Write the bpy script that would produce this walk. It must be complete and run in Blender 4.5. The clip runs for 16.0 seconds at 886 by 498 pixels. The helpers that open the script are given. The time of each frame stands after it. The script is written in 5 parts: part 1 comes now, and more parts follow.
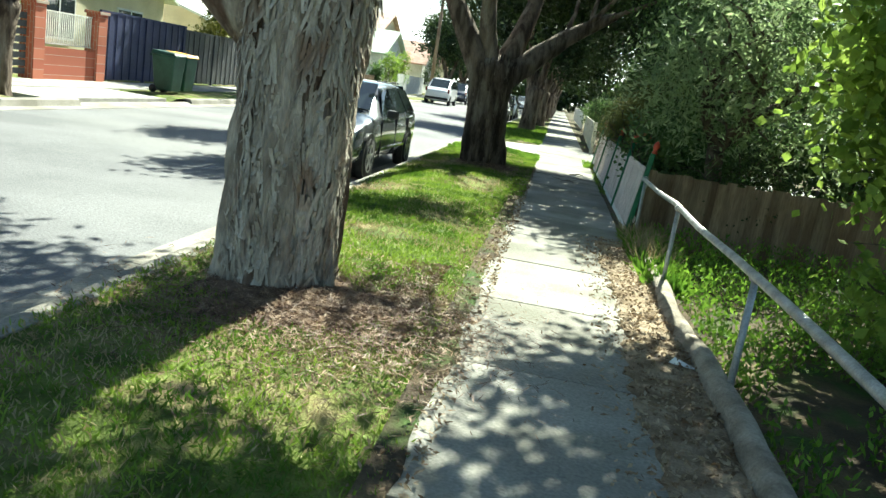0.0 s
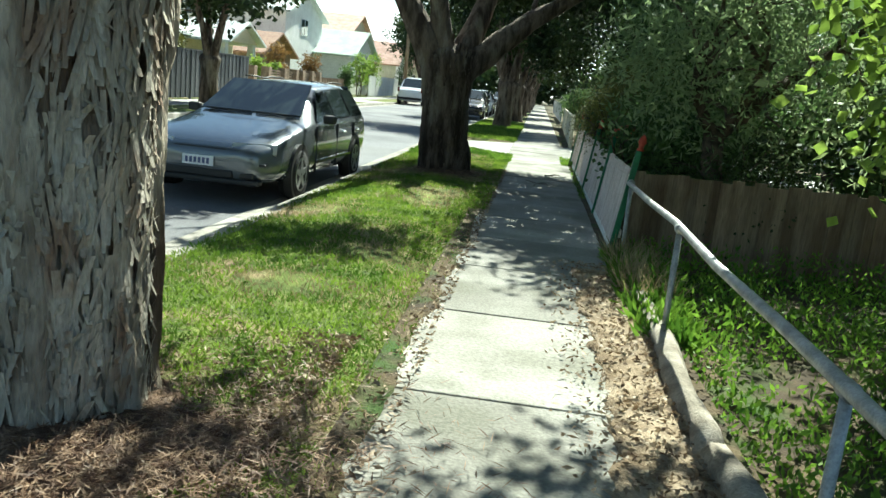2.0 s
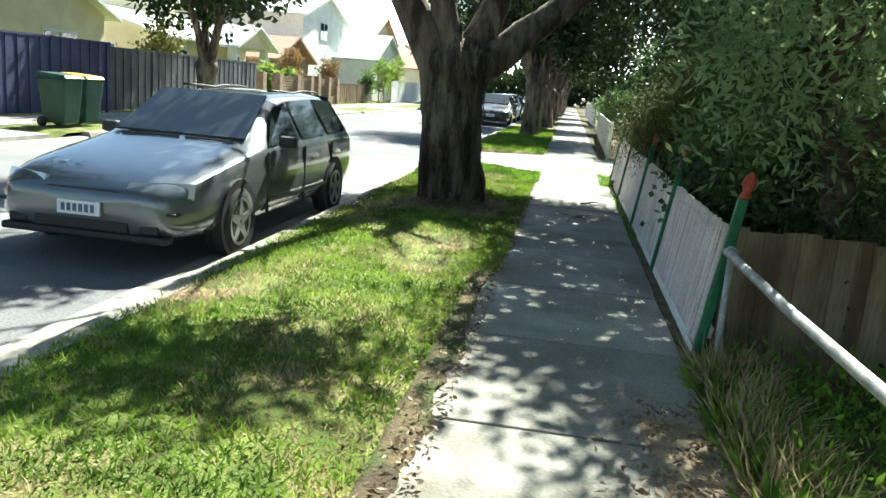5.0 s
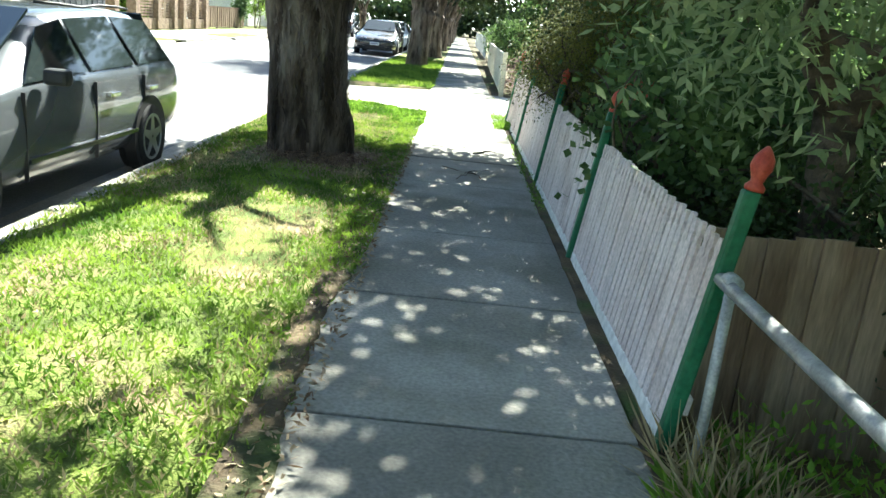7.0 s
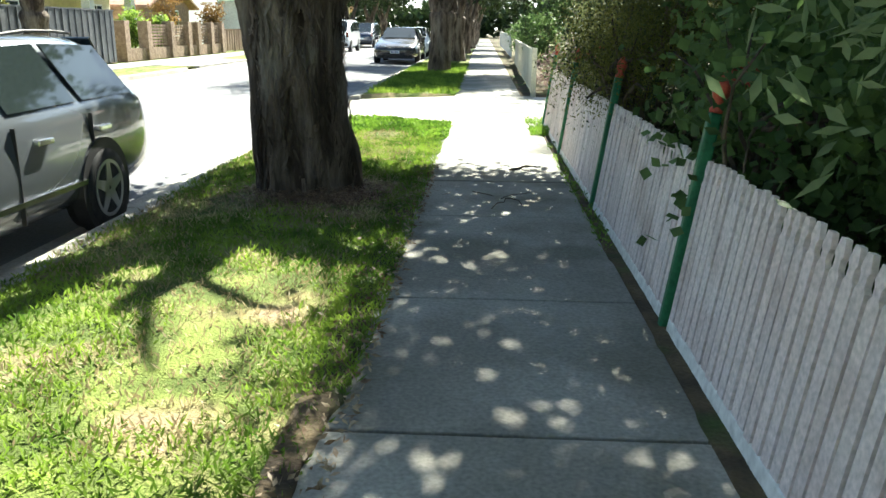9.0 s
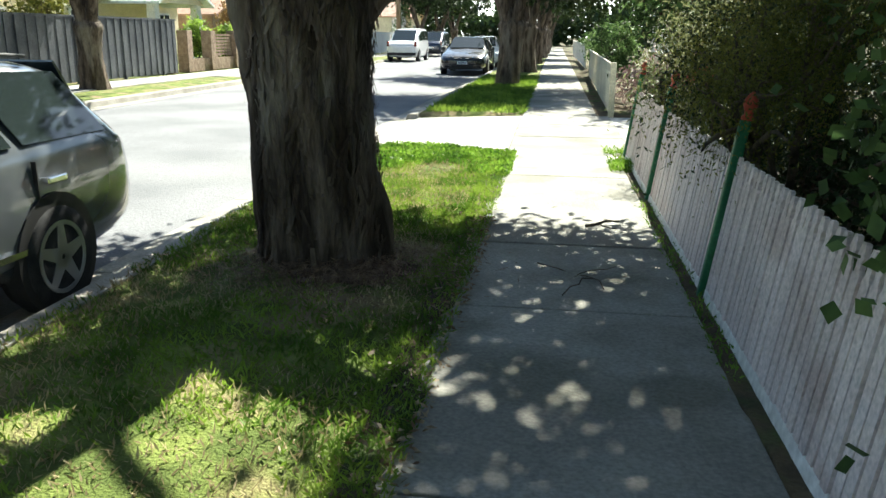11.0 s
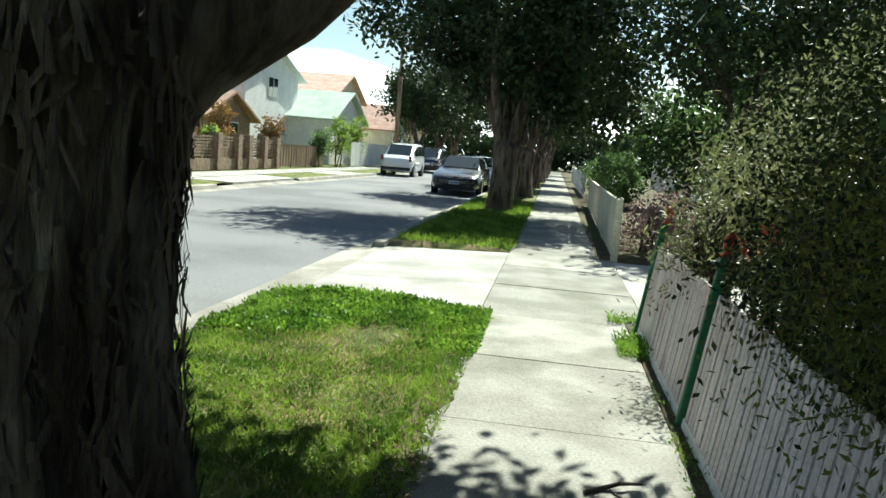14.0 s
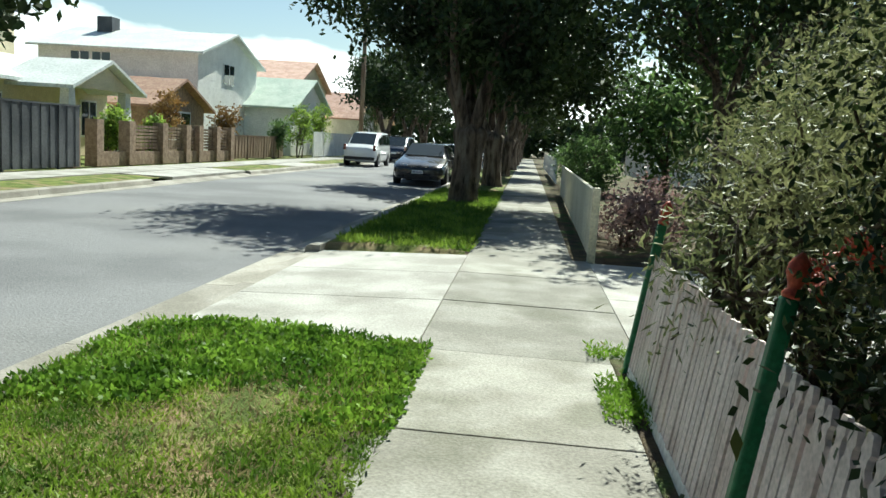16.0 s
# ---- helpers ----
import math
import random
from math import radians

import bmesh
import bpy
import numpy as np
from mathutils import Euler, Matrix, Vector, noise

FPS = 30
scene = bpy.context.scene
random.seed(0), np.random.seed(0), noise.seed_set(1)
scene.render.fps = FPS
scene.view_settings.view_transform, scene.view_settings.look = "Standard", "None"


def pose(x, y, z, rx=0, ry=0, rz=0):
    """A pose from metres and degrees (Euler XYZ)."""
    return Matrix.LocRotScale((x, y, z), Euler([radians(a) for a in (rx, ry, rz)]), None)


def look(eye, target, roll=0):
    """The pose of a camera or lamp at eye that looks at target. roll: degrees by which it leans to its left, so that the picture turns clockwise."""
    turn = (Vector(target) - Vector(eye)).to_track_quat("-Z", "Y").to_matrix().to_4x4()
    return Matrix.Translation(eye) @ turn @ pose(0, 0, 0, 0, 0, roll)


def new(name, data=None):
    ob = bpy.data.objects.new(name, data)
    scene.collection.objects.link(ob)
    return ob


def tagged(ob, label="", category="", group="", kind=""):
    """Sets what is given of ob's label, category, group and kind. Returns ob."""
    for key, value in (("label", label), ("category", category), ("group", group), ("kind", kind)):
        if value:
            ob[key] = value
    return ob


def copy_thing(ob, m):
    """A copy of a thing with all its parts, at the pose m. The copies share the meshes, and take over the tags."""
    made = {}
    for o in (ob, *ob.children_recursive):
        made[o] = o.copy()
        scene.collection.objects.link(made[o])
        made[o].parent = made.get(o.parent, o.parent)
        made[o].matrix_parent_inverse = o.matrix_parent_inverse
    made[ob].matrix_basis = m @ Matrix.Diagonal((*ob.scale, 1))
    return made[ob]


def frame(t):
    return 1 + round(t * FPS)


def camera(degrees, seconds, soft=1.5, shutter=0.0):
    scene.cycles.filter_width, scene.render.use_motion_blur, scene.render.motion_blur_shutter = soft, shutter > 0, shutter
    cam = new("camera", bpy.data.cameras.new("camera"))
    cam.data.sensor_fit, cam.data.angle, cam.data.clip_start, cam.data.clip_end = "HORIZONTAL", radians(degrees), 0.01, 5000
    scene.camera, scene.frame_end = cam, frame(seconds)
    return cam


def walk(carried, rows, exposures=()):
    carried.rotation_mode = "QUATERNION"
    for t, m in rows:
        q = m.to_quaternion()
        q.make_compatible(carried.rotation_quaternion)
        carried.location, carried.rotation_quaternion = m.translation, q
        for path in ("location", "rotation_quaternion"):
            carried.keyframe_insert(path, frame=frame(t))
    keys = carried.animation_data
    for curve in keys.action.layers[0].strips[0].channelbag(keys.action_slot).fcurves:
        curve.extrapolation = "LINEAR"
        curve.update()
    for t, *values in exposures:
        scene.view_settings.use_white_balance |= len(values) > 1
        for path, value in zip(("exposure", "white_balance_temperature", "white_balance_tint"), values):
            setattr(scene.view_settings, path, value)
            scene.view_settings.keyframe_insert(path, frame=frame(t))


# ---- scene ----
cam = camera(58.7, 16.0)
PATH = [
    (0, (-0.389, 1.036, 1.4), (-0.611, 2.981, 0.992), 9.0),
    (0.5, (-0.317, 1.537, 1.371), (-0.568, 3.49, 1.023), 6.1),
    (1, (-0.241, 2.0, 1.407), (-0.476, 3.95, 1.028), 9.3),
    (1.5, (-0.25, 2.469, 1.443), (-0.456, 4.418, 1.044), 8.2),
    (2, (-0.189, 2.947, 1.394), (-0.385, 4.896, 0.989), 5.7),
    (2.5, (-0.195, 3.385, 1.455), (-0.381, 5.31, 0.945), 9.2),
    (3, (-0.288, 3.821, 1.392), (-0.459, 5.769, 0.972), 8.9),
    (5.5, (-0.224, 6.359, 1.463), (-0.503, 8.298, 1.062), 3.9),
    (6, (-0.226, 6.859, 1.373), (-0.336, 8.814, 0.967), 2.5),
    (6.5, (-0.156, 7.332, 1.444), (-0.278, 9.26, 0.928), 6.3),
    (7, (-0.223, 7.849, 1.4), (-0.21, 9.773, 0.855), 5.9),
    (7.5, (-0.315, 8.101, 1.364), (-0.254, 10.021, 0.806), 5.4),
    (8, (-0.295, 8.49, 1.44), (-0.261, 10.361, 0.732), 7.6),
    (8.5, (-0.301, 9.027, 1.332), (-0.308, 10.921, 0.69), 6.0),
    (9, (-0.211, 9.42, 1.316), (-0.3, 11.344, 0.775), 0.6),
    (11.5, (-0.223, 11.422, 1.404), (-0.563, 13.322, 0.882), 3.0),
    (12, (-0.241, 11.799, 1.388), (-0.564, 13.708, 0.886), 8.6),
    (12.5, (-0.21, 12.183, 1.329), (-0.56, 14.108, 0.914), 5.7),
    (13, (-0.124, 12.762, 1.341), (-0.457, 14.715, 1.067), 1.6),
    (13.5, (-0.164, 13.009, 1.437), (-0.462, 14.973, 1.203), 5.3),
    (14, (-0.193, 13.513, 1.435), (-0.453, 15.481, 1.19), 4.7),
    (14.5, (-0.147, 14.018, 1.372), (-0.256, 16.0, 1.124), -0.1),
    (15, (-0.079, 14.445, 1.402), (-0.15, 16.421, 1.102), 3.7),
    (15.5, (-0.067, 15.004, 1.41), (-0.155, 16.988, 1.171), 2.5),
    (16, (-0.086, 15.403, 1.403), (-0.281, 17.375, 1.135), 3.6),
]
EXPOSURES = [(0.0, 1.85, 6500, -9), (2.0, 1.5, 6200, -9), (3.0, 1.45, 6150, -9), (5.5, 2.25, 6400, -2), (7.0, 2.7, 6250, -1), (8.0, 2.6, 6250, 0), (9.0, 2.35, 6500, 0), (11.5, 1.8, 6500, 0), (12.5, 1.45, 6450, -1), (13.5, 1.4, 6350, -4), (14.5, 1.1, 6250, -6), (16.0, 1.0, 6250, -5)]
walk(cam, [(t, look(eye, target, roll)) for t, eye, target, roll in PATH], EXPOSURES)

# ---- world, sun ----
SUN_DIR = Vector((0.20, 0.98, 1.0)).normalized()
world = bpy.data.worlds.new("world")
scene.world = world
world.use_nodes = True
wn = world.node_tree
sky = wn.nodes.new("ShaderNodeTexSky")
sky.sky_type, sky.sun_disc = "NISHITA", False
sky.sun_elevation = math.asin(SUN_DIR.z)
sky.sun_rotation = math.atan2(SUN_DIR.x, SUN_DIR.y)
sky.air_density, sky.dust_density = 1.0, 0.6
wn.links.new(sky.outputs[0], wn.nodes["Background"].inputs[0])
wn.nodes["Background"].inputs[1].default_value = 0.052
sun = new("sun", bpy.data.lights.new("sun", "SUN"))
sun.data.energy, sun.data.angle, sun.data.color = 5.0, radians(0.55), (1.0, 0.95, 0.87)
sun.matrix_world = look((20, 30, 40), Vector((20, 30, 40)) - SUN_DIR)

# ---- materials ----
def mat(name, c1, c2, size=1.0, rough=0.85, bump=0.2, fine=None, metal=0.0, c3=None, size3=0.3, edge=(0.4, 0.6), spec=0.3):
    """Two-scale procedural surface; size is the blotch size in metres, c3 a third tone in patches."""
    m = bpy.data.materials.new(name)
    m.use_nodes = True
    nt = m.node_tree
    b = nt.nodes["Principled BSDF"]
    geo = nt.nodes.new("ShaderNodeNewGeometry")

    def noise_node(scale, detail=6):
        n = nt.nodes.new("ShaderNodeTexNoise")
        n.inputs["Scale"].default_value, n.inputs["Detail"].default_value = scale, detail
        nt.links.new(geo.outputs["Position"], n.inputs["Vector"])
        return n

    def ramp(src, lo, hi, a, z):
        r = nt.nodes.new("ShaderNodeValToRGB")
        r.color_ramp.elements[0].position, r.color_ramp.elements[1].position = lo, hi
        r.color_ramp.elements[0].color, r.color_ramp.elements[1].color = (*a, 1), (*z, 1)
        nt.links.new(src, r.inputs[0])
        return r

    def mixed(fac, a, z, mode="MIX"):
        x = nt.nodes.new("ShaderNodeMix")
        x.data_type, x.blend_type = "RGBA", mode
        if isinstance(fac, float):
            x.inputs[0].default_value = fac
        else:
            nt.links.new(fac, x.inputs[0])
        nt.links.new(a, x.inputs[6])
        nt.links.new(z, x.inputs[7])
        return x.outputs[2]

    big = noise_node(1.0 / size)
    small = noise_node(1.0 / (fine or size / 12))
    col = ramp(big.outputs[0], edge[0], edge[1], c1, c2).outputs[0]
    if c3:
        patch = noise_node(1.0 / size3, 4)
        flag = ramp(patch.outputs[0], 0.52, 0.66, (0, 0, 0), (1, 1, 1))
        third = nt.nodes.new("ShaderNodeRGB")
        third.outputs[0].default_value = (*c3, 1)
        col = mixed(flag.outputs[0], col, third.outputs[0])
    grain = ramp(small.outputs[0], 0.25, 0.75, (0.72, 0.72, 0.72), (1.22, 1.22, 1.22))
    col = mixed(1.0, col, grain.outputs[0], "MULTIPLY")
    nt.links.new(col, b.inputs["Base Color"])
    b.inputs["Roughness"].default_value, b.inputs["Metallic"].default_value = rough, metal
    b.inputs["Specular IOR Level"].default_value = spec
    if bump:
        bp = nt.nodes.new("ShaderNodeBump")
        bp.inputs["Strength"].default_value, bp.inputs["Distance"].default_value = bump, 0.02
        nt.links.new(small.outputs[0], bp.inputs["Height"])
        nt.links.new(bp.outputs[0], b.inputs["Normal"])
    return m


def leaf_mat(name, c1, c2, size=0.5, through_light=0.35):
    m = mat(name, c1, c2, size, 0.55, 0.0, fine=0.06, spec=0.25)
    nt = m.node_tree
    b = nt.nodes["Principled BSDF"]
    tr = nt.nodes.new("ShaderNodeBsdfTranslucent")
    mx = nt.nodes.new("ShaderNodeMixShader")
    mx.inputs[0].default_value = through_light
    nt.links.new(b.inputs["Base Color"].links[0].from_socket, tr.inputs[0])
    nt.links.new(b.outputs[0], mx.inputs[1])
    nt.links.new(tr.outputs[0], mx.inputs[2])
    nt.links.new(mx.outputs[0], nt.nodes["Material Output"].inputs[0])
    return m


def plain(name, c, rough=0.5, metal=0.0, coat=0.0, emit=0.0):
    m = bpy.data.materials.new(name)
    m.use_nodes = True
    b = m.node_tree.nodes["Principled BSDF"]
    b.inputs["Base Color"].default_value = (*c, 1)
    b.inputs["Roughness"].default_value, b.inputs["Metallic"].default_value = rough, metal
    b.inputs["Coat Weight"].default_value = coat
    return m


def stretch(m, scale):
    """Lets a material's noise run along z: multiplies the position before the textures."""
    nt = m.node_tree
    geo = [n for n in nt.nodes if n.type == "NEW_GEOMETRY"][0]
    mp = nt.nodes.new("ShaderNodeMapping")
    mp.inputs["Scale"].default_value = scale
    for l in list(geo.outputs["Position"].links):
        nt.links.new(mp.outputs[0], l.to_socket)
    nt.links.new(geo.outputs["Position"], mp.inputs[0])
    return m


ASPHALT = mat("asphalt", (0.14, 0.142, 0.15), (0.195, 0.197, 0.205), 2.2, 0.9, 0.5, fine=0.02, c3=(0.215, 0.215, 0.215), size3=5.0)
CONCRETE = mat("path_concrete", (0.24, 0.23, 0.20), (0.345, 0.335, 0.30), 0.7, 0.9, 0.35, fine=0.018, c3=(0.19, 0.185, 0.15), size3=0.9)
DRIVE = mat("driveway_concrete", (0.36, 0.35, 0.32), (0.47, 0.46, 0.43), 0.7, 0.9, 0.35, fine=0.018, c3=(0.29, 0.28, 0.25), size3=1.1)
NEEDLES = mat("needle_litter_soil", (0.10, 0.06, 0.04), (0.21, 0.14, 0.095), 0.12, 1.0, 0.8, fine=0.012, c3=(0.08, 0.05, 0.035), size3=0.2)
KERB = mat("kerb_concrete", (0.25, 0.235, 0.20), (0.37, 0.35, 0.31), 0.8, 0.9, 0.4, fine=0.02)
TURF = mat("turf_soil", (0.08, 0.11, 0.022), (0.18, 0.22, 0.05), 0.3, 1.0, 0.9, fine=0.012, c3=(0.27, 0.20, 0.12), size3=0.6)
SOIL = mat("garden_soil", (0.06, 0.045, 0.03), (0.12, 0.09, 0.05), 0.3, 1.0, 0.7, fine=0.02, c3=(0.05, 0.09, 0.02), size3=0.5)
BARK = stretch(mat("paper_bark", (0.15, 0.115, 0.085), (0.43, 0.37, 0.30), 0.13, 0.95, 0.9, fine=0.018, c3=(0.12, 0.075, 0.05), size3=0.3, edge=(0.35, 0.62)), (1, 1, 0.28))
BARK2 = stretch(mat("loose_bark", (0.30, 0.26, 0.21), (0.50, 0.45, 0.38), 0.1, 0.9, 0.4, fine=0.012, c3=(0.25, 0.17, 0.12), size3=0.12), (1, 1, 0.3))
# Paperbark with the shade of backlit trunks put into its colour.
BARKSHADED = stretch(mat("shaded_bark", (0.05, 0.035, 0.025), (0.17, 0.13, 0.10), 0.12, 0.95, 0.9, fine=0.018, c3=(0.24, 0.20, 0.16), size3=0.2), (1, 1, 0.22))
TWIG = mat("twig_bark", (0.05, 0.04, 0.03), (0.14, 0.11, 0.08), 0.1, 0.95, 0.5, fine=0.01)
LEAF_STREET = leaf_mat("street_tree_leaf", (0.018, 0.034, 0.012), (0.055, 0.085, 0.026), 1.1, 0.18)
LEAF_GREEN = leaf_mat("bright_leaf", (0.12, 0.20, 0.03), (0.34, 0.46, 0.09), 0.4, 0.5)
LEAF_DARK = leaf_mat("dark_leaf", (0.05, 0.095, 0.03), (0.14, 0.22, 0.07), 0.5, 0.45)
LEAF_NEEDLE = leaf_mat("needle_leaf", (0.17, 0.24, 0.11), (0.36, 0.44, 0.22), 0.5, 0.55)
LEAF_YELLOW = leaf_mat("yellow_green_leaf", (0.08, 0.095, 0.016), (0.21, 0.205, 0.045), 0.5, 0.35)
LEAF_GREY = leaf_mat("grey_green_leaf", (0.11, 0.13, 0.055), (0.25, 0.26, 0.12), 0.5, 0.35)
LEAF_PINK = leaf_mat("dry_pink_leaf", (0.22, 0.14, 0.13), (0.36, 0.24, 0.22), 0.4, 0.3)
LEAF_RUST = leaf_mat("rust_leaf", (0.22, 0.12, 0.04), (0.32, 0.2, 0.07), 0.4, 0.3)
GRASS = leaf_mat("grass_blade", (0.09, 0.17, 0.02), (0.25, 0.36, 0.05), 0.35, 0.4)
DRY = leaf_mat("dry_grass", (0.30, 0.24, 0.13), (0.46, 0.38, 0.22), 0.3, 0.3)
LITTER = leaf_mat("leaf_litter", (0.16, 0.10, 0.055), (0.42, 0.33, 0.22), 0.08, 0.1)
WEED = leaf_mat("weed_leaf", (0.075, 0.16, 0.018), (0.21, 0.35, 0.045), 0.3, 0.4)
PICKET = mat("picket_paint", (0.70, 0.60, 0.585), (0.78, 0.69, 0.675), 0.5, 0.6, 0.1, fine=0.02, c3=(0.58, 0.48, 0.46), size3=0.4)
GREEN = mat("green_paint", (0.015, 0.11, 0.05), (0.03, 0.16, 0.075), 0.2, 0.45, 0.1, fine=0.02)
RED = mat("red_paint", (0.34, 0.05, 0.03), (0.45, 0.09, 0.05), 0.05, 0.5, 0.1, fine=0.01)
GALV = mat("galvanised_pipe", (0.30, 0.31, 0.31), (0.46, 0.47, 0.47), 0.1, 0.5, 0.15, fine=0.01, metal=0.6)
OLDWOOD = stretch(mat("weathered_wood", (0.15, 0.10, 0.065), (0.27, 0.20, 0.14), 0.15, 0.9, 0.5, fine=0.012), (1, 1, 0.12))
SLEEPER = mat("grey_timber", (0.22, 0.19, 0.15), (0.38, 0.34, 0.28), 0.2, 0.95, 0.6, fine=0.015)
CREAM = mat("cream_paint", (0.62, 0.58, 0.42), (0.72, 0.68, 0.52), 0.6, 0.6, 0.1, fine=0.03)
NAVY = mat("navy_steel", (0.03, 0.04, 0.09), (0.05, 0.06, 0.13), 1.0, 0.5, 0.05, fine=0.05)
CHAR = mat("charcoal_steel", (0.06, 0.065, 0.075), (0.10, 0.105, 0.115), 1.0, 0.5, 0.05, fine=0.05)
WHITE = mat("white_paint", (0.74, 0.74, 0.72), (0.82, 0.82, 0.80), 0.8, 0.6, 0.05, fine=0.05)
CREAMWALL = mat("cream_render", (0.66, 0.58, 0.40), (0.74, 0.66, 0.48), 0.8, 0.8, 0.1, fine=0.03)
ROOFPALE = mat("pale_metal_roof", (0.62, 0.66, 0.64), (0.72, 0.75, 0.73), 1.2, 0.5, 0.05, fine=0.08)
ROOFGREEN = mat("green_metal_roof", (0.42, 0.52, 0.44), (0.52, 0.60, 0.52), 1.0, 0.55, 0.05, fine=0.08)
ROOFPINK = mat("terracotta_roof", (0.55, 0.34, 0.27), (0.66, 0.44, 0.36), 0.5, 0.8, 0.3, fine=0.1)
ROOFORANGE = mat("orange_tile_roof", (0.30, 0.18, 0.13), (0.39, 0.25, 0.18), 0.4, 0.8, 0.3, fine=0.1)
STONE = mat("brown_brick", (0.24, 0.17, 0.12), (0.34, 0.25, 0.18), 0.15, 0.9, 0.4, fine=0.04)
BINGREEN = mat("bin_plastic", (0.012, 0.05, 0.035), (0.02, 0.07, 0.05), 0.3, 0.45, 0.05, fine=0.02)
BINYEL = plain("bin_lid_orange", (0.75, 0.38, 0.03), 0.45)
BLACK = plain("black_plastic", (0.015, 0.015, 0.016), 0.6)
TYRE = mat("tyre_rubber", (0.02, 0.02, 0.021), (0.035, 0.035, 0.036), 0.1, 0.85, 0.2, fine=0.01)
ALLOY = plain("alloy_wheel", (0.45, 0.46, 0.47), 0.35, 0.8)
CHROME = plain("chrome", (0.75, 0.76, 0.78), 0.15, 1.0)
LAMP = plain("lamp_lens", (0.72, 0.73, 0.72), 0.12, 0.3, 1.0)
TAIL = plain("tail_lens", (0.12, 0.01, 0.01), 0.2, 0.0, 1.0)
ORANGE = plain("indicator_lens", (0.8, 0.25, 0.03), 0.25)
PLATE = plain("plate_white", (0.80, 0.81, 0.82), 0.4)
INK = plain("plate_ink", (0.08, 0.10, 0.22), 0.5)
GLASS = plain("car_glass", (0.02, 0.028, 0.028), 0.05, 0.0, 0.0)
GLASS.node_tree.nodes["Principled BSDF"].inputs["Specular IOR Level"].default_value = 1.0
WINDOW = plain("window_glass", (0.03, 0.04, 0.05), 0.06, 0.0, 0.5)
SILVER = plain("grey_car_paint", (0.135, 0.15, 0.165), 0.25, 0.4, 1.0)
CARWHITE = plain("white_car_paint", (0.78, 0.79, 0.8), 0.3, 0.0, 1.0)
CARBLACK = plain("black_car_paint", (0.012, 0.013, 0.018), 0.25, 0.2, 1.0)
CARNAVY = plain("navy_car_paint", (0.02, 0.03, 0.06), 0.25, 0.2, 1.0)
REDBRICK = bpy.data.materials.new("red_brick")
REDBRICK.use_nodes = True
_n = REDBRICK.node_tree
_t, _g = _n.nodes.new("ShaderNodeTexBrick"), _n.nodes.new("ShaderNodeNewGeometry")
_m = _n.nodes.new("ShaderNodeMapping")
_m.inputs["Rotation"].default_value = (radians(90), 0, radians(90))
_n.links.new(_g.outputs["Position"], _m.inputs[0])
_n.links.new(_m.outputs[0], _t.inputs["Vector"])
_t.inputs["Color1"].default_value, _t.inputs["Color2"].default_value = (0.36, 0.10, 0.06, 1), (0.45, 0.15, 0.09, 1)
_t.inputs["Mortar"].default_value, _t.inputs["Scale"].default_value = (0.42, 0.34, 0.28, 1), 1.0
_t.inputs["Brick Width"].default_value, _t.inputs["Row Height"].default_value = 0.24, 0.086
_t.inputs["Mortar Size"].default_value = 0.006
_n.links.new(_t.outputs[0], _n.nodes["Principled BSDF"].inputs["Base Color"])
_n.nodes["Principled BSDF"].inputs["Roughness"].default_value = 0.9


def vary(m, lo, hi):
    """Each object of the material a little lighter or darker."""
    nt = m.node_tree
    b = nt.nodes["Principled BSDF"]
    src = b.inputs["Base Color"].links[0].from_socket
    info, rng_, mix = nt.nodes.new("ShaderNodeObjectInfo"), nt.nodes.new("ShaderNodeMapRange"), nt.nodes.new("ShaderNodeVectorMath")
    rng_.inputs["To Min"].default_value, rng_.inputs["To Max"].default_value = lo, hi
    mix.operation = "SCALE"
    nt.links.new(info.outputs["Random"], rng_.inputs["Value"])
    nt.links.new(src, mix.inputs[0])
    nt.links.new(rng_.outputs[0], mix.inputs["Scale"])
    nt.links.new(mix.outputs[0], b.inputs["Base Color"])


vary(CONCRETE, 0.82, 1.08)
vary(KERB, 0.85, 1.1)
vary(DRIVE, 0.88, 1.06)
vary(PICKET, 0.9, 1.06)
vary(OLDWOOD, 0.7, 1.2)


# ---- mesh helpers ----
def mesh_ob(name, verts, faces, material, parent=None, smooth=False, bevel=0.0):
    me = bpy.data.meshes.new(name)
    me.from_pydata([tuple(v) for v in verts], [], [tuple(f) for f in faces])
    me.materials.append(material)
    if smooth:
        me.polygons.foreach_set("use_smooth", [True] * len(me.polygons))
    me.update()
    ob = new(name, me)
    if parent:
        ob.parent = parent
    if bevel:
        md = ob.modifiers.new("bevel", "BEVEL")
        md.width, md.segments, md.limit_method = bevel, 2, "ANGLE"
    return ob


BOX_F = [(0, 3, 2, 1), (4, 5, 6, 7), (0, 1, 5, 4), (1, 2, 6, 5), (2, 3, 7, 6), (3, 0, 4, 7)]


def box_v(x0, y0, z0, x1, y1, z1):
    return [(x0, y0, z0), (x1, y0, z0), (x1, y1, z0), (x0, y1, z0), (x0, y0, z1), (x1, y0, z1), (x1, y1, z1), (x0, y1, z1)]


def box(name, lo, hi, material, parent=None, bevel=0.0):
    return mesh_ob(name, box_v(*lo, *hi), BOX_F, material, parent, bevel=bevel)


def boxes(name, items, material, parent=None, bevel=0.0):
    v, f = [], []
    for lo, hi in items:
        k = len(v)
        v += box_v(*lo, *hi)
        f += [tuple(i + k for i in q) for q in BOX_F]
    return mesh_ob(name, v, f, material, parent, bevel=bevel)


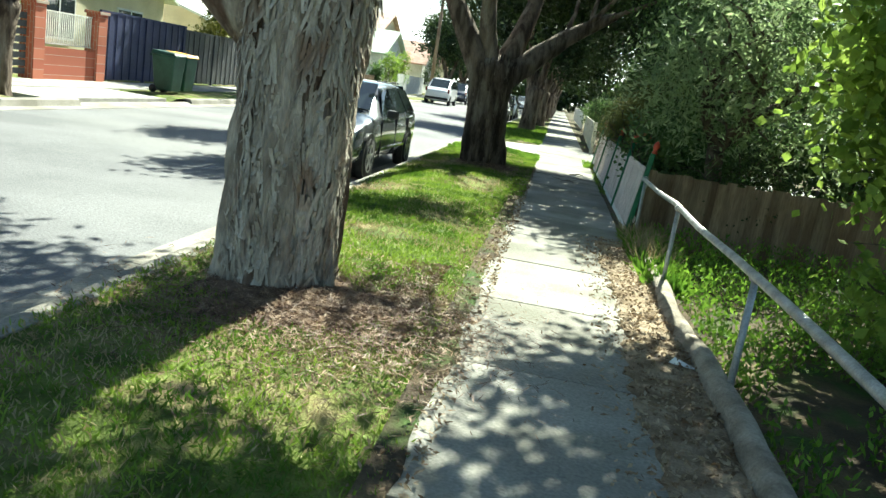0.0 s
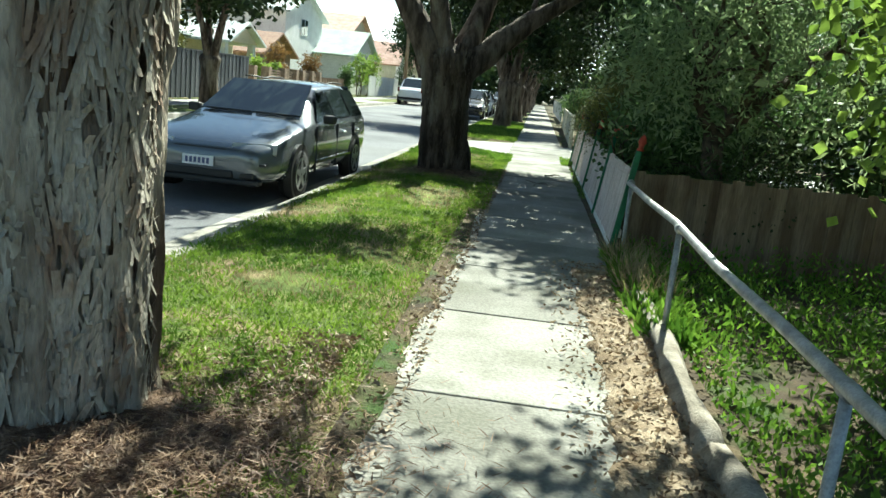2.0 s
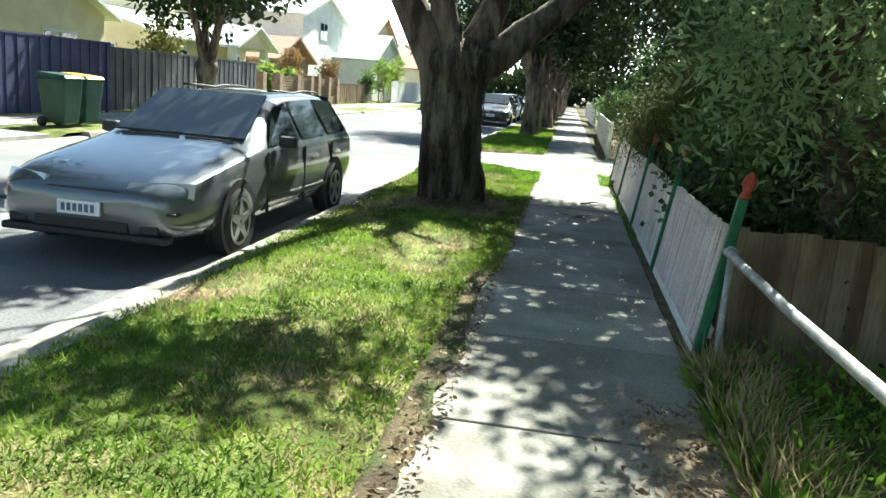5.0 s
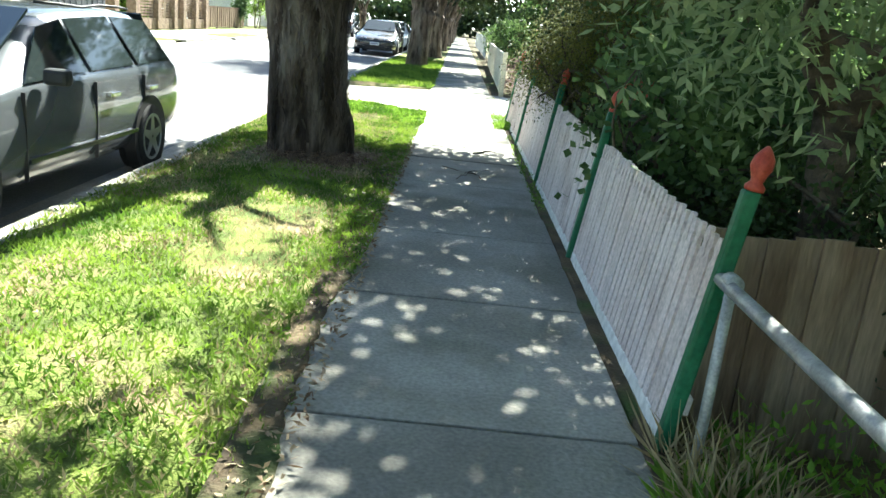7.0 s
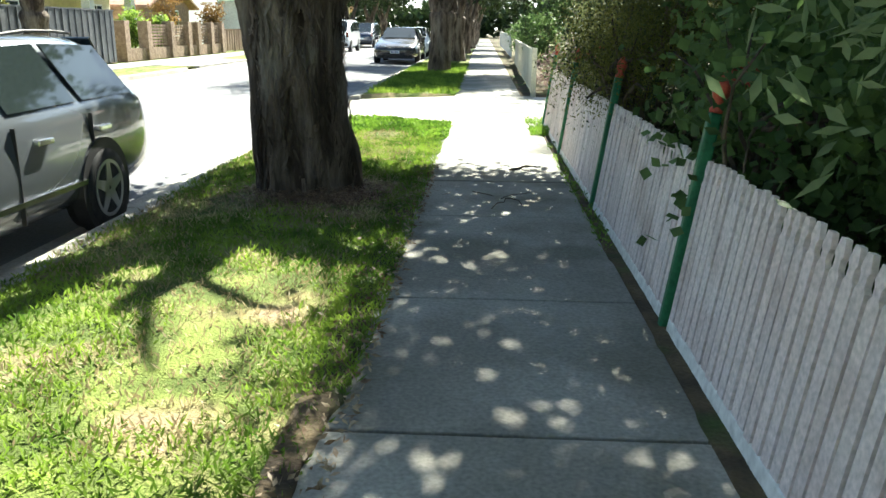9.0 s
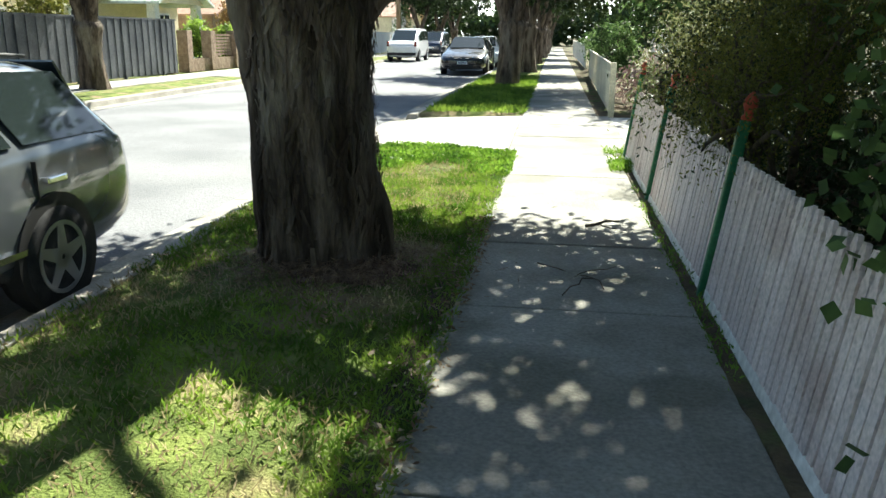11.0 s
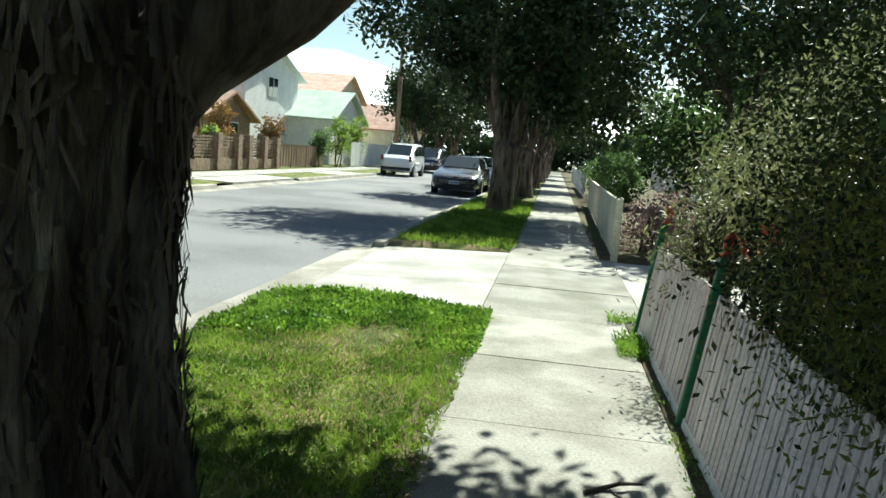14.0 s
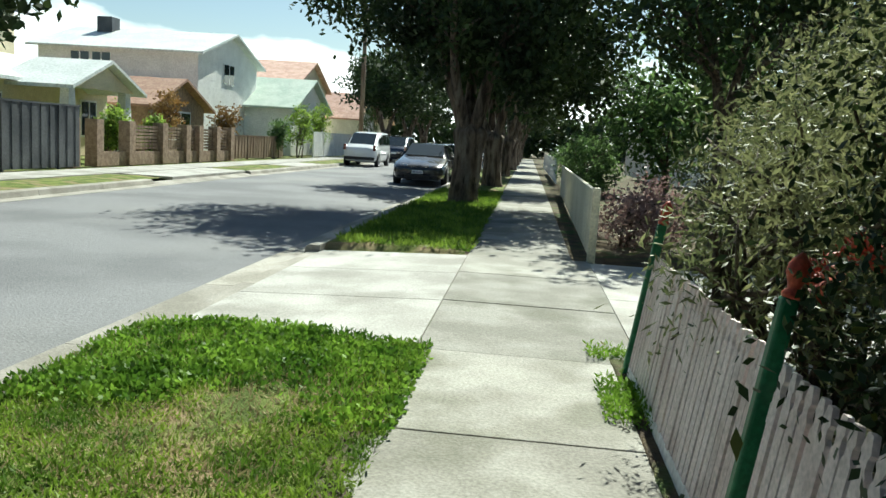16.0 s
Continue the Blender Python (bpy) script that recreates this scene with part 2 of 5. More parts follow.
def tube(points, radii, seg=10, bumpy=0.0, seed=0.0, cap=True):
    """A swept tube through points with radii; bumpy raises vertical ridges and lumps. Returns verts, faces."""
    pts = [Vector(p) for p in points]
    v, f = [], []
    for i, p in enumerate(pts):
        d = (pts[min(i + 1, len(pts) - 1)] - pts[max(i - 1, 0)]).normalized()
        side = d.cross(Vector((0.3, 1, 0.1))).normalized()
        up = side.cross(d).normalized()
        for k in range(seg):
            a = 2 * math.pi * k / seg
            w = side * math.cos(a) + up * math.sin(a)
            r = radii[i]
            if bumpy:
                q = Vector((math.cos(a) * 2.2 + seed, math.sin(a) * 2.2, p.z * 0.55))
                q2 = Vector((math.cos(a) * 7 + seed, math.sin(a) * 7, p.z * 1.6))
                q3 = Vector((math.cos(a) * 13 + seed, math.sin(a) * 13, p.z * 3.4 + seed))
                r *= 1 + bumpy * (noise.noise(q) * 1.0 + abs(noise.noise(q2)) * 0.75 + (0.38 * abs(noise.noise(q3)) if seg > 30 else 0.0) - 0.2)
            v.append(p + w * r)
    for i in range(len(pts) - 1):
        for k in range(seg):
            a, b = i * seg + k, i * seg + (k + 1) % seg
            f.append((a, b, b + seg, a + seg))
    if cap:
        f.append(tuple(reversed(range(seg))))
        f.append(tuple(range((len(pts) - 1) * seg, len(pts) * seg)))
    return [v, f]


def tubes(name, runs, material, parent=None, smooth=True):
    v, f = [], []
    for r in runs:
        tv, tf = tube(*r) if isinstance(r, tuple) else r
        k = len(v)
        v += tv
        f += [tuple(i + k for i in q) for q in tf]
    return mesh_ob(name, v, f, material, parent, smooth)


def bend(a, b, n=6, sag=0.1, seed=0):
    rnd = random.Random(seed)
    a, b = Vector(a), Vector(b)
    off = Vector((rnd.uniform(-1, 1), rnd.uniform(-1, 1), rnd.uniform(-0.3, 1))) * sag * (b - a).length
    return [a.lerp(b, i / n) + off * math.sin(math.pi * i / n) + Vector((rnd.uniform(-1, 1), rnd.uniform(-1, 1), rnd.uniform(-1, 1))) * 0.02 for i in range(n + 1)]


def leaf_quads(centres, length, width, rng, droop=0.0, upright=0.0):
    """Kite leaves at centres (n x 3), facing every way; returns verts and faces as arrays."""
    n = len(centres)
    d = rng.normal(size=(n, 3))
    d[:, 2] = d[:, 2] * (1 - upright) - droop + upright * 2.2
    d /= np.linalg.norm(d, axis=1)[:, None]
    s = np.cross(d, rng.normal(size=(n, 3)))
    s /= np.linalg.norm(s, axis=1)[:, None] + 1e-6
    ln = (length * rng.uniform(0.6, 1.3, n))[:, None]
    wd = (width * rng.uniform(0.7, 1.3, n))[:, None]
    v = np.stack([centres, centres + d * ln * 0.45 + s * wd, centres + d * ln, centres + d * ln * 0.45 - s * wd], 1)
    return v.reshape(-1, 3), np.arange(4 * n).reshape(n, 4)


def quads_ob(name, verts, faces, material, parent=None):
    me = bpy.data.meshes.new(name)
    me.vertices.add(len(verts))
    me.vertices.foreach_set("co", np.asarray(verts, np.float32).ravel())
    me.loops.add(faces.size)
    me.loops.foreach_set("vertex_index", faces.astype(np.int32).ravel())
    me.polygons.add(len(faces))
    me.polygons.foreach_set("loop_start", np.arange(0, faces.size, 4, dtype=np.int32))
    me.materials.append(material)
    me.update(calc_edges=True)
    ob = new(name, me)
    if parent:
        ob.parent = parent
    return ob


def crown_points(blobs, clumps, per, spread, rng, shell=0.55):
    """Leaf places in clumps spread over ellipsoids (cx, cy, cz, rx, ry, rz)."""
    out = []
    vol = np.array([b[3] * b[4] * b[5] for b in blobs])
    for b, share in zip(blobs, vol ** 0.67 / (vol ** 0.67).sum()):
        n = max(3, int(clumps * share))
        d = rng.normal(size=(n, 3))
        d /= np.linalg.norm(d, axis=1)[:, None]
        r = shell + (1 - shell) * rng.random(n) ** 0.6
        r *= 1 + 0.14 * rng.normal(size=n)
        c = np.array(b[:3]) + d * r[:, None] * np.array(b[3:])
        p = c[:, None, :] + rng.normal(size=(n, per, 3)) * spread
        out.append(p.reshape(-1, 3))
    return np.concatenate(out)


def street_tree(name, at, girth, height, lean, limbs, blobs, clumps, per, leaf, seed, flakes=0, label="", seg=40, spread=0.2, bark=None, waist=(0.28, 0.12, 0.42), sway=0.0):
    """A paperbark: ridged trunk that swells at foot and fork, limbs, peeling bark strips and a crown of leaf clumps.
    waist is the swell of the foot, the narrowing above it and the swell towards the fork."""
    rng = np.random.default_rng(seed)
    top = new(name)
    top.location = at
    tagged(top, label, "tree", "street trees along the verge")
    n = 72
    pts = [Vector((lean[0] * (i / n) ** 1.3 + sway * math.sin(math.pi * i / n), lean[1] * (i / n) ** 1.3, -0.12 + (height + 0.12) * i / n)) for i in range(n + 1)]
    rad = [girth * (1.0 + waist[0] * math.exp(-(p.z + 0.12) / 0.16) - waist[1] * min(p.z / height * 1.4, 1) + waist[2] * max(0, (p.z / height - 0.5) / 0.5) ** 1.5) * (1 - 0.8 * max(0, (p.z / height - 0.84) / 0.16) ** 2) for p in pts]
    runs = [tube(pts, rad, seg, 0.24, seed * 3.1)]
    for k, (to, r0, r1) in enumerate(limbs):
        start = pts[-22] + (Vector(to) - pts[-22]).normalized() * girth * 0.3
        line = bend(start, to, 9, 0.08, seed + k)
        runs.append(tube(line, [r0 + (r1 - r0) * i / 9 for i in range(10)], 16, 0.12, seed + k * 1.7))
        rnd = random.Random(seed * 7 + k)
        for j in range(4):
            s = line[5 + j]
            e = s + Vector((rnd.uniform(-1, 1), rnd.uniform(-1, 1), rnd.uniform(0.1, 1))) * 1.1
            runs.append(tube(bend(s, e, 4, 0.12, seed + k * 9 + j), [r1 * 0.7, r1 * 0.6, r1 * 0.5, r1 * 0.4, r1 * 0.25], 6))
    tubes("trunk", runs, bark or BARK, top)
    if flakes:
        v, f = [], []
        for _ in range(flakes):
            a, z = rng.uniform(0, 2 * math.pi), rng.uniform(0.05, height)
            i = int((z + 0.12) / (height + 0.12) * n)
            r = rad[i] * rng.uniform(1.0, 1.07)
            ln, wd = rng.uniform(0.06, 0.34), rng.uniform(0.004, 0.018)
            tilt, curl = rng.normal() * 0.16, rng.uniform(0.003, 0.028)
            k = len(v)
            for s in range(4):
                u = s / 3
                aa, zz = a + tilt * (u - 0.5), z + ln * (u - 0.5)
                rr = r + curl * (2 * u - 1) ** 2
                w = wd * (0.5 + math.sin(math.pi * (0.15 + 0.7 * u)) * 0.6) / r
                for e in (-w, w):
                    v.append((pts[i].x + math.cos(aa + e) * rr, pts[i].y + math.sin(aa + e) * rr, zz))
            f += [(k + 2 * s, k + 2 * s + 1, k + 2 * s + 3, k + 2 * s + 2) for s in range(3)]
        tagged(mesh_ob("peeling_bark", v, f, bark or BARK2, top), kind="stuff")
    c = crown_points(blobs, clumps, per, spread, rng)
    v, f = leaf_quads(c, leaf, leaf * 0.26, rng, 0.2)
    tagged(quads_ob("foliage", v, f, LEAF_STREET, top), kind="stuff")
    return top


def shrub(name, at, blobs, clumps, per, leaf, wide, material, seed, label, stems=5, spread=0.12, droop=0.2, group="", shell=0.4):
    """A bush: stems from its base, forked towards the leaf clumps."""
    rng = np.random.default_rng(seed)
    top = new(name)
    top.location = at
    tagged(top, label, "shrub", group)
    runs = []
    for k in range(stems):
        b = blobs[k % len(blobs)]
        to = Vector(b[:3]) + Vector(rng.normal(size=3)) * 0.3 * min(b[3:])
        s = (rng.normal() * 0.12, rng.normal() * 0.12, -0.1)
        r = 0.025 + 0.02 * rng.random()
        line = bend(s, to, 7, 0.12, seed + k)
        runs.append(tube(line, [r * (1 - 0.09 * i) for i in range(8)], 8, 0.1, seed + k))
        for j in range(5):
            e = Vector(b[:3]) + Vector([rng.uniform(-0.9, 0.9) * q for q in b[3:]])
            runs.append(tube(bend(line[4 + j % 4], e, 4, 0.15, seed + 10 * k + j), [r * 0.5, r * 0.42, r * 0.35, r * 0.25, r * 0.15], 5))
    tubes("stem", runs, TWIG, top)
    c = crown_points(blobs, clumps, per, spread, rng, shell)
    v, f = leaf_quads(c, leaf, leaf * wide, rng, droop)
    tagged(quads_ob("foliage", v, f, material, top), kind="stuff")
    return top


# ---- ground, road, kerbs ----
KX, FX = -2.80, -9.62
tagged(box("ground", (-420, -400, -0.6), (420, 900, -0.35), SOIL), "dark soil under the whole street", "ground", kind="structure")
nx, ny = 16, 400
v = [(FX + 0.3 + (KX - 0.3 - FX - 0.3) * i / nx, -30 + 0.6 * j, -0.14 + 0.05 * math.sin(math.pi * i / nx)) for j in range(ny + 1) for i in range(nx + 1)]
f = [(j * (nx + 1) + i, j * (nx + 1) + i + 1, (j + 1) * (nx + 1) + i + 1, (j + 1) * (nx + 1) + i) for j in range(ny) for i in range(nx)]
tagged(mesh_ob("road", v, f, ASPHALT, smooth=True), "grey worn asphalt road with a slight crown", "road", kind="structure")


def kerb(name, x, side, gaps):
    """Kerb and gutter profile swept along y in 2.4 m stones; lowered at the crossings."""
    top = tagged(new(name), "weathered concrete kerb and channel", "kerb", kind="structure")
    y = -30.0
    while y < 200:
        y1 = y + 2.4
        low = any(a - 0.6 < (y + y1) / 2 < b + 0.6 for a, b in gaps)
        h = -0.085 if low else 0.0
        s = side
        prof = [(x + s * 0.16, h - 0.3), (x + s * 0.16, h), (x + s * 0.02, h), (x - s * 0.02, h - 0.02), (x - s * 0.05, -0.125), (x - s * 0.36, -0.132), (x - s * 0.36, -0.3)]
        vv = [(px, yy, pz) for yy in (y + 0.006, y1 - 0.006) for px, pz in prof]
        m = len(prof)
        ff = [(i, (i + 1) % m, (i + 1) % m + m, i + m) for i in range(m)] + [tuple(range(m)), tuple(range(m, 2 * m))]
        mesh_ob("kerb_stone", vv, ff, KERB, top)
        y = y1
    return top


kerb("kerb_near", KX, 1, [(20.5, 25.4)])
kerb("kerb_far", FX, -1, [(36.5, 42), (15, 19)])


def turf(name, x0, x1, y0, y1, z=0.0, material=TURF, hump=0.05, step=0.12, seed=1):
    nx, ny = max(2, int((x1 - x0) / step)), max(2, int((y1 - y0) / step))
    vv = []
    for j in range(ny + 1):
        for i in range(nx + 1):
            x, y = x0 + (x1 - x0) * i / nx, y0 + (y1 - y0) * j / ny
            e, ends = min(i, nx - i, 4) / 4, min(j, ny - j, 2) / 2
            vv.append((x, y, z + e * (hump * math.sin(math.pi * i / nx) + 0.02 * noise.noise((x * 1.7, y * 1.7, seed)) + 0.008 * noise.noise((x * 7, y * 7, seed))) - 0.012 * (1 - e) - (0.12 if material is TURF else 0.0) * (1 - ends)))
    ff = [(j * (nx + 1) + i, j * (nx + 1) + i + 1, (j + 1) * (nx + 1) + i + 1, (j + 1) * (nx + 1) + i) for j in range(ny) for i in range(nx)]
    return tagged(mesh_ob(name, vv, ff, material, smooth=True), "patchy mown grass verge with bare brown soil", "ground", kind="structure")


turf("verge_1", KX + 0.15, -0.73, -6, 20.55)
turf("verge_2", KX + 0.15, -0.70, 25.3, 38.6)
turf("verge_3", KX + 0.15, -0.70, 41.5, 120, step=0.4)
turf("verge_far_1", -11.3, FX - 0.15, -20, 14.8, step=0.4)
turf("verge_far_2", -11.3, FX - 0.15, 19.4, 36.3, step=0.3)
turf("verge_far_3", -11.3, FX - 0.15, 42.2, 48.5, step=0.3)
turf("verge_far_4", -11.3, FX - 0.15, 53, 130, step=0.5)
turf("garden_bed", 0.66, 6.5, -6, 10.7, -0.12, SOIL, 0.0, 0.2)
turf("garden_bed_2", 0.72, 7, 10.8, 20.5, 0.0, SOIL, 0.0, 0.25)
turf("garden_bed_3", 0.86, 9, 25.6, 60, 0.0, SOIL, 0.0, 0.4)
LITTERBED = mat("litter_soil", (0.20, 0.145, 0.09), (0.38, 0.30, 0.21), 0.2, 1.0, 0.7, fine=0.015)


def ragged(name, x0, x1, y0, y1, z, ragged_left, ragged_right, material, label, seed):
    """A thin ground patch with ragged long edges lying over its neighbour."""
    n = int((y1 - y0) / 0.04)
    vv, ff = [], []
    for j in range(n + 1):
        y = y0 + (y1 - y0) * j / n
        a = x0 + ragged_left * (noise.noise((y * 1.1, seed, 0)) + 0.5 * noise.noise((y * 6, seed, 1)))
        b = x1 + ragged_right * (noise.noise((y * 1.3, seed, 4)) + 0.5 * noise.noise((y * 6, seed, 5)))
        for k, u in enumerate((0, 0.04, 0.2, 0.4, 0.6, 0.8, 0.96, 1)):
            h = -0.03 if k in (0, 7) else z + 0.006 * noise.noise((a * 9 + u * 5, y * 9, seed))
            vv.append((a + (b - a) * u, y, h))
    for j in range(n):
        for k in range(7):
            q = j * 8 + k
            ff.append((q, q + 1, q + 9, q + 8))
    return tagged(mesh_ob(name, vv, ff, material, smooth=True), label, "ground", kind="structure")


ragged("litter_bed_1", 0.24, 0.74, -6, 9.4, 0.030, 0.13, 0.0, LITTERBED, "brown leaf-littered soil over the path edge", 3.3)
ragged("litter_bed_2", 0.565, 0.72, 9.3, 20.7, 0.020, 0.03, 0.0, SOIL, "dark mossy soil along the fence foot", 7.3)
ragged("turf_edge_1", -0.85, -0.70, -6, 20.5, 0.026, 0.0, 0.09, SOIL, "dark soil and turf creeping over the path edge", 5.3)



def foot_patch(name, cx, cy, rx, ry, z, seed, label):
    """A low mound of needles with a ragged outline round a tree foot."""
    vv, ff, rings, seg = [], [], 9, 72
    for i in range(rings + 1):
        u = i / rings
        for k in range(seg):
            a = 2 * math.pi * k / seg
            e = 1 + 0.34 * noise.noise((math.cos(a) * 1.6, math.sin(a) * 1.6, seed)) + 0.16 * noise.noise((math.cos(a) * 7, math.sin(a) * 7, seed))
            x, y = cx + math.cos(a) * rx * e * u, cy + math.sin(a) * ry * e * u
            vv.append((x, y, z * (1 - u ** 3) + 0.02 * noise.noise((x * 6, y * 6, seed)) * (1 - u) + 0.035))
    for i in range(rings):
        for k in range(seg):
            ff.append((i * seg + k, i * seg + (k + 1) % seg, (i + 1) * seg + (k + 1) % seg, (i + 1) * seg + k))
    return tagged(mesh_ob(name, vv, ff, NEEDLES, smooth=True), label, "ground", kind="structure")


foot_patch("needle_bed_1", -1.66, 5.35, 0.56, 0.62, 0.06, 2.2, "reddish-brown needle litter round the tree foot")
foot_patch("needle_bed_2", -1.55, 15.5, 0.5, 0.5, 0.04, 4.4, "brown needle litter round the tree foot")

# ---- street trees ----
# Crown is out of view; its blobs are placed to shade path and verge.
street_tree("street_tree", (-1.93, 5.66, 0.0), 0.325, 2.2, (-0.02, 0.1),
            [((-2.3, -0.3, 3.5), 0.31, 0.09), ((1.3, 0.5, 4.2), 0.27, 0.08), ((-0.3, 1.6, 4.5), 0.24, 0.07)],
            [(-1.5, 2.8, 5.2, 1.7, 1.7, 1.0), (-2.9, 4.6, 5.2, 1.7, 1.7, 1.0), (-0.9, 0.0, 5.6, 2.1, 1.6, 1.0), (1.5, 0.7, 5.6, 1.5, 1.3, 0.7),
             (1.2, 2.3, 5.6, 1.3, 1.0, 0.6), (2.6, 1.9, 5.5, 1.1, 1.9, 0.6), (1.4, 5.3, 5.5, 1.0, 0.4, 0.35), (-0.3, 4.6, 5.5, 0.9, 1.2, 0.5), (0.9, -1.6, 5.7, 2.2, 1.2, 0.7)],
            1150, 24, 0.165, 3, 2600, "mature paperbark tree with flaking grey bark in the verge", 110, waist=(0.16, 0.02, 0.5))
# Unseen crown, its blobs set where their shadows reach path, verge and road.
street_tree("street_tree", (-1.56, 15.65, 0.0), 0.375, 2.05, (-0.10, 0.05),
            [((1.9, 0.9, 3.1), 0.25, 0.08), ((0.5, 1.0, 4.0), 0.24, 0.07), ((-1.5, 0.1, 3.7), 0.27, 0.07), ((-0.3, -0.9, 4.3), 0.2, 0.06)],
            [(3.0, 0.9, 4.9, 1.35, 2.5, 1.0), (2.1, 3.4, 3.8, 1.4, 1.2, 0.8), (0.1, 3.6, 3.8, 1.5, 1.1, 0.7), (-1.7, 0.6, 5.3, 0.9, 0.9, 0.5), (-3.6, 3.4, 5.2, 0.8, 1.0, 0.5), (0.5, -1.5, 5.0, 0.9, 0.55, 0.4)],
            900, 32, 0.16, 5, 1200, "mature paperbark tree in the verge, furrowed bark darkened for its shaded side", 100, bark=BARKSHADED, waist=(0.2, 0.10, 0.40), sway=-0.05)
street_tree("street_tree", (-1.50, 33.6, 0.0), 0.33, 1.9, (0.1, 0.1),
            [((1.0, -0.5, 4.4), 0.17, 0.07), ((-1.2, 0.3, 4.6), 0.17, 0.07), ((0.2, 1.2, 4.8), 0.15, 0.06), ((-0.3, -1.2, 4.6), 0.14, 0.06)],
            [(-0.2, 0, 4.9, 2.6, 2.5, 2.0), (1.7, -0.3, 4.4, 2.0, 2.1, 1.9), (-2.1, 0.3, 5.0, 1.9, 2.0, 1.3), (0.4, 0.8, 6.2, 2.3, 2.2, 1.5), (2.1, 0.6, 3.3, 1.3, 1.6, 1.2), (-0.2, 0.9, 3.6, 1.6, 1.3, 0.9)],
            1250, 25, 0.175, 11, 300, "mature paperbark tree with a dense dark domed crown", 32, 0.22, bark=BARKSHADED)
FAR = [(-1.25, 43.0, 80, 0.95), (-1.2, 53.0, 200, 1.0), (-1.1, 64.0, 310, 1.05), (-1.0, 76.0, 130, 1.0), (-1.0, 90.0, 20, 1.1), (-1.0, 106.0, 220, 1.05),
       (-10.6, 74.0, 70, 1.05), (-10.7, 84.0, 250, 1.1), (-10.8, 97.0, 10, 1.1), (-11.5, 29.6, 155, 0.92), (-10.75, 14.6, 290, 0.95)]
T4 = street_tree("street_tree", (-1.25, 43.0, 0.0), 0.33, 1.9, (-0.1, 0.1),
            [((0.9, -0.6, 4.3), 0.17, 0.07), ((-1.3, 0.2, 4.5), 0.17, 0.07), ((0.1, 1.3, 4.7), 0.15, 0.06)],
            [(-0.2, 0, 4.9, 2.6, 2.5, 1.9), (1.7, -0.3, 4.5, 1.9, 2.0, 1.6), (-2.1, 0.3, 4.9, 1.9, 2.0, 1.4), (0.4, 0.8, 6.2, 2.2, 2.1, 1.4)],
            460, 20, 0.29, 12, 60, "mature paperbark tree with a dense dark domed crown", 32, 0.24, bark=BARKSHADED)
for x, y, turn, sc in FAR[1:]:
    t = copy_thing(T4, pose(x, y, 0, 0, 0, turn))
    t.scale = (sc, sc, sc)


def canopy(name, at, label, trunk_h, spread, blobs, material, seed, clumps=300, per=26, leaf=0.16, wide=0.2):
    rng = np.random.default_rng(seed)
    top = tagged(new(name), label, "tree")
    top.location = at
    runs = [tube([(0, 0, -0.2), (0.05, 0.05, trunk_h * 0.5), (0.0, 0.1, trunk_h)], [0.16, 0.13, 0.11], 12, 0.12, seed)]
    for k, b in enumerate(blobs):
        line = bend((0, 0.1, trunk_h * 0.92), b[:3], 7, 0.16, seed + k)
        runs.append(tube(line, [0.085 * (1 - 0.1 * i) for i in range(8)], 9, 0.1, seed + k))
        for j in range(7):
            e = Vector(b[:3]) + Vector([rng.uniform(-0.85, 0.85) * q for q in b[3:]])
            runs.append(tube(bend(line[3 + j % 5], e, 5, 0.2, seed + 20 * k + j), [0.035, 0.03, 0.025, 0.02, 0.014, 0.008], 6))
    tubes("trunk", runs, TWIG, top)
    v, f = leaf_quads(crown_points(blobs, clumps, per, spread, rng, 0.35), leaf, leaf * wide, rng, 0.25)
    tagged(quads_ob("foliage", v, f, material, top), kind="stuff")
    return top


# garden trees behind the fences
canopy("garden_tree", (1.75, 11.9, 0), "feathery grey-green garden tree leaning over the paling fence", 1.2, 0.17,
       [(-0.35, -0.3, 1.9, 0.8, 0.9, 1.0), (0.2, 0.0, 2.7, 1.1, 1.1, 0.8), (1.2, -0.2, 2.2, 1.0, 0.9, 1.3)], LEAF_NEEDLE, 21, 340, 32, 0.11, 0.14)
# The three blobs above 4.5 m are unseen additions that shade the path.
canopy("garden_tree", (3.0, 8.3, -0.1), "broadleaf garden tree with glossy light-green leaves", 1.0, 0.22,
       [(-0.3, -0.2, 2.0, 0.9, 1.0, 1.0), (0.5, 0.3, 2.8, 1.2, 1.2, 1.0), (-0.2, -0.9, 2.7, 1.0, 0.9, 0.9), (-1.45, -0.3, 4.8, 1.2, 1.6, 0.7), (-1.8, -2.6, 4.7, 1.5, 1.6, 0.7), (-1.5, 1.35, 4.9, 1.25, 0.8, 0.45)], LEAF_GREEN, 22, 1050, 24, 0.12, 0.4)
canopy("garden_tree", (4.6, 10.0, -0.1), "dense dark evergreen tree behind the garden", 1.2, 0.3,
       [(0, 0, 2.2, 1.5, 1.3, 1.6), (0.2, 0.6, 4.2, 1.6, 1.5, 1.4), (-1.3, 0.6, 3.4, 1.2, 1.1, 1.2)], LEAF_DARK, 23, 130, 30, 0.15, 0.3)
canopy("garden_tree", (2.0, 14.6, 0), "tall dark evergreen garden tree behind the picket fence", 1.4, 0.25,
       [(0, 0, 2.6, 1.1, 1.4, 1.2), (0.3, -0.6, 3.0, 1.2, 1.4, 0.7), (0.0, 0.8, 3.1, 1.2, 1.3, 0.7), (0.8, 1.2, 2.4, 1.2, 1.2, 1.2)], LEAF_DARK, 24, 760, 40, 0.06, 0.34)
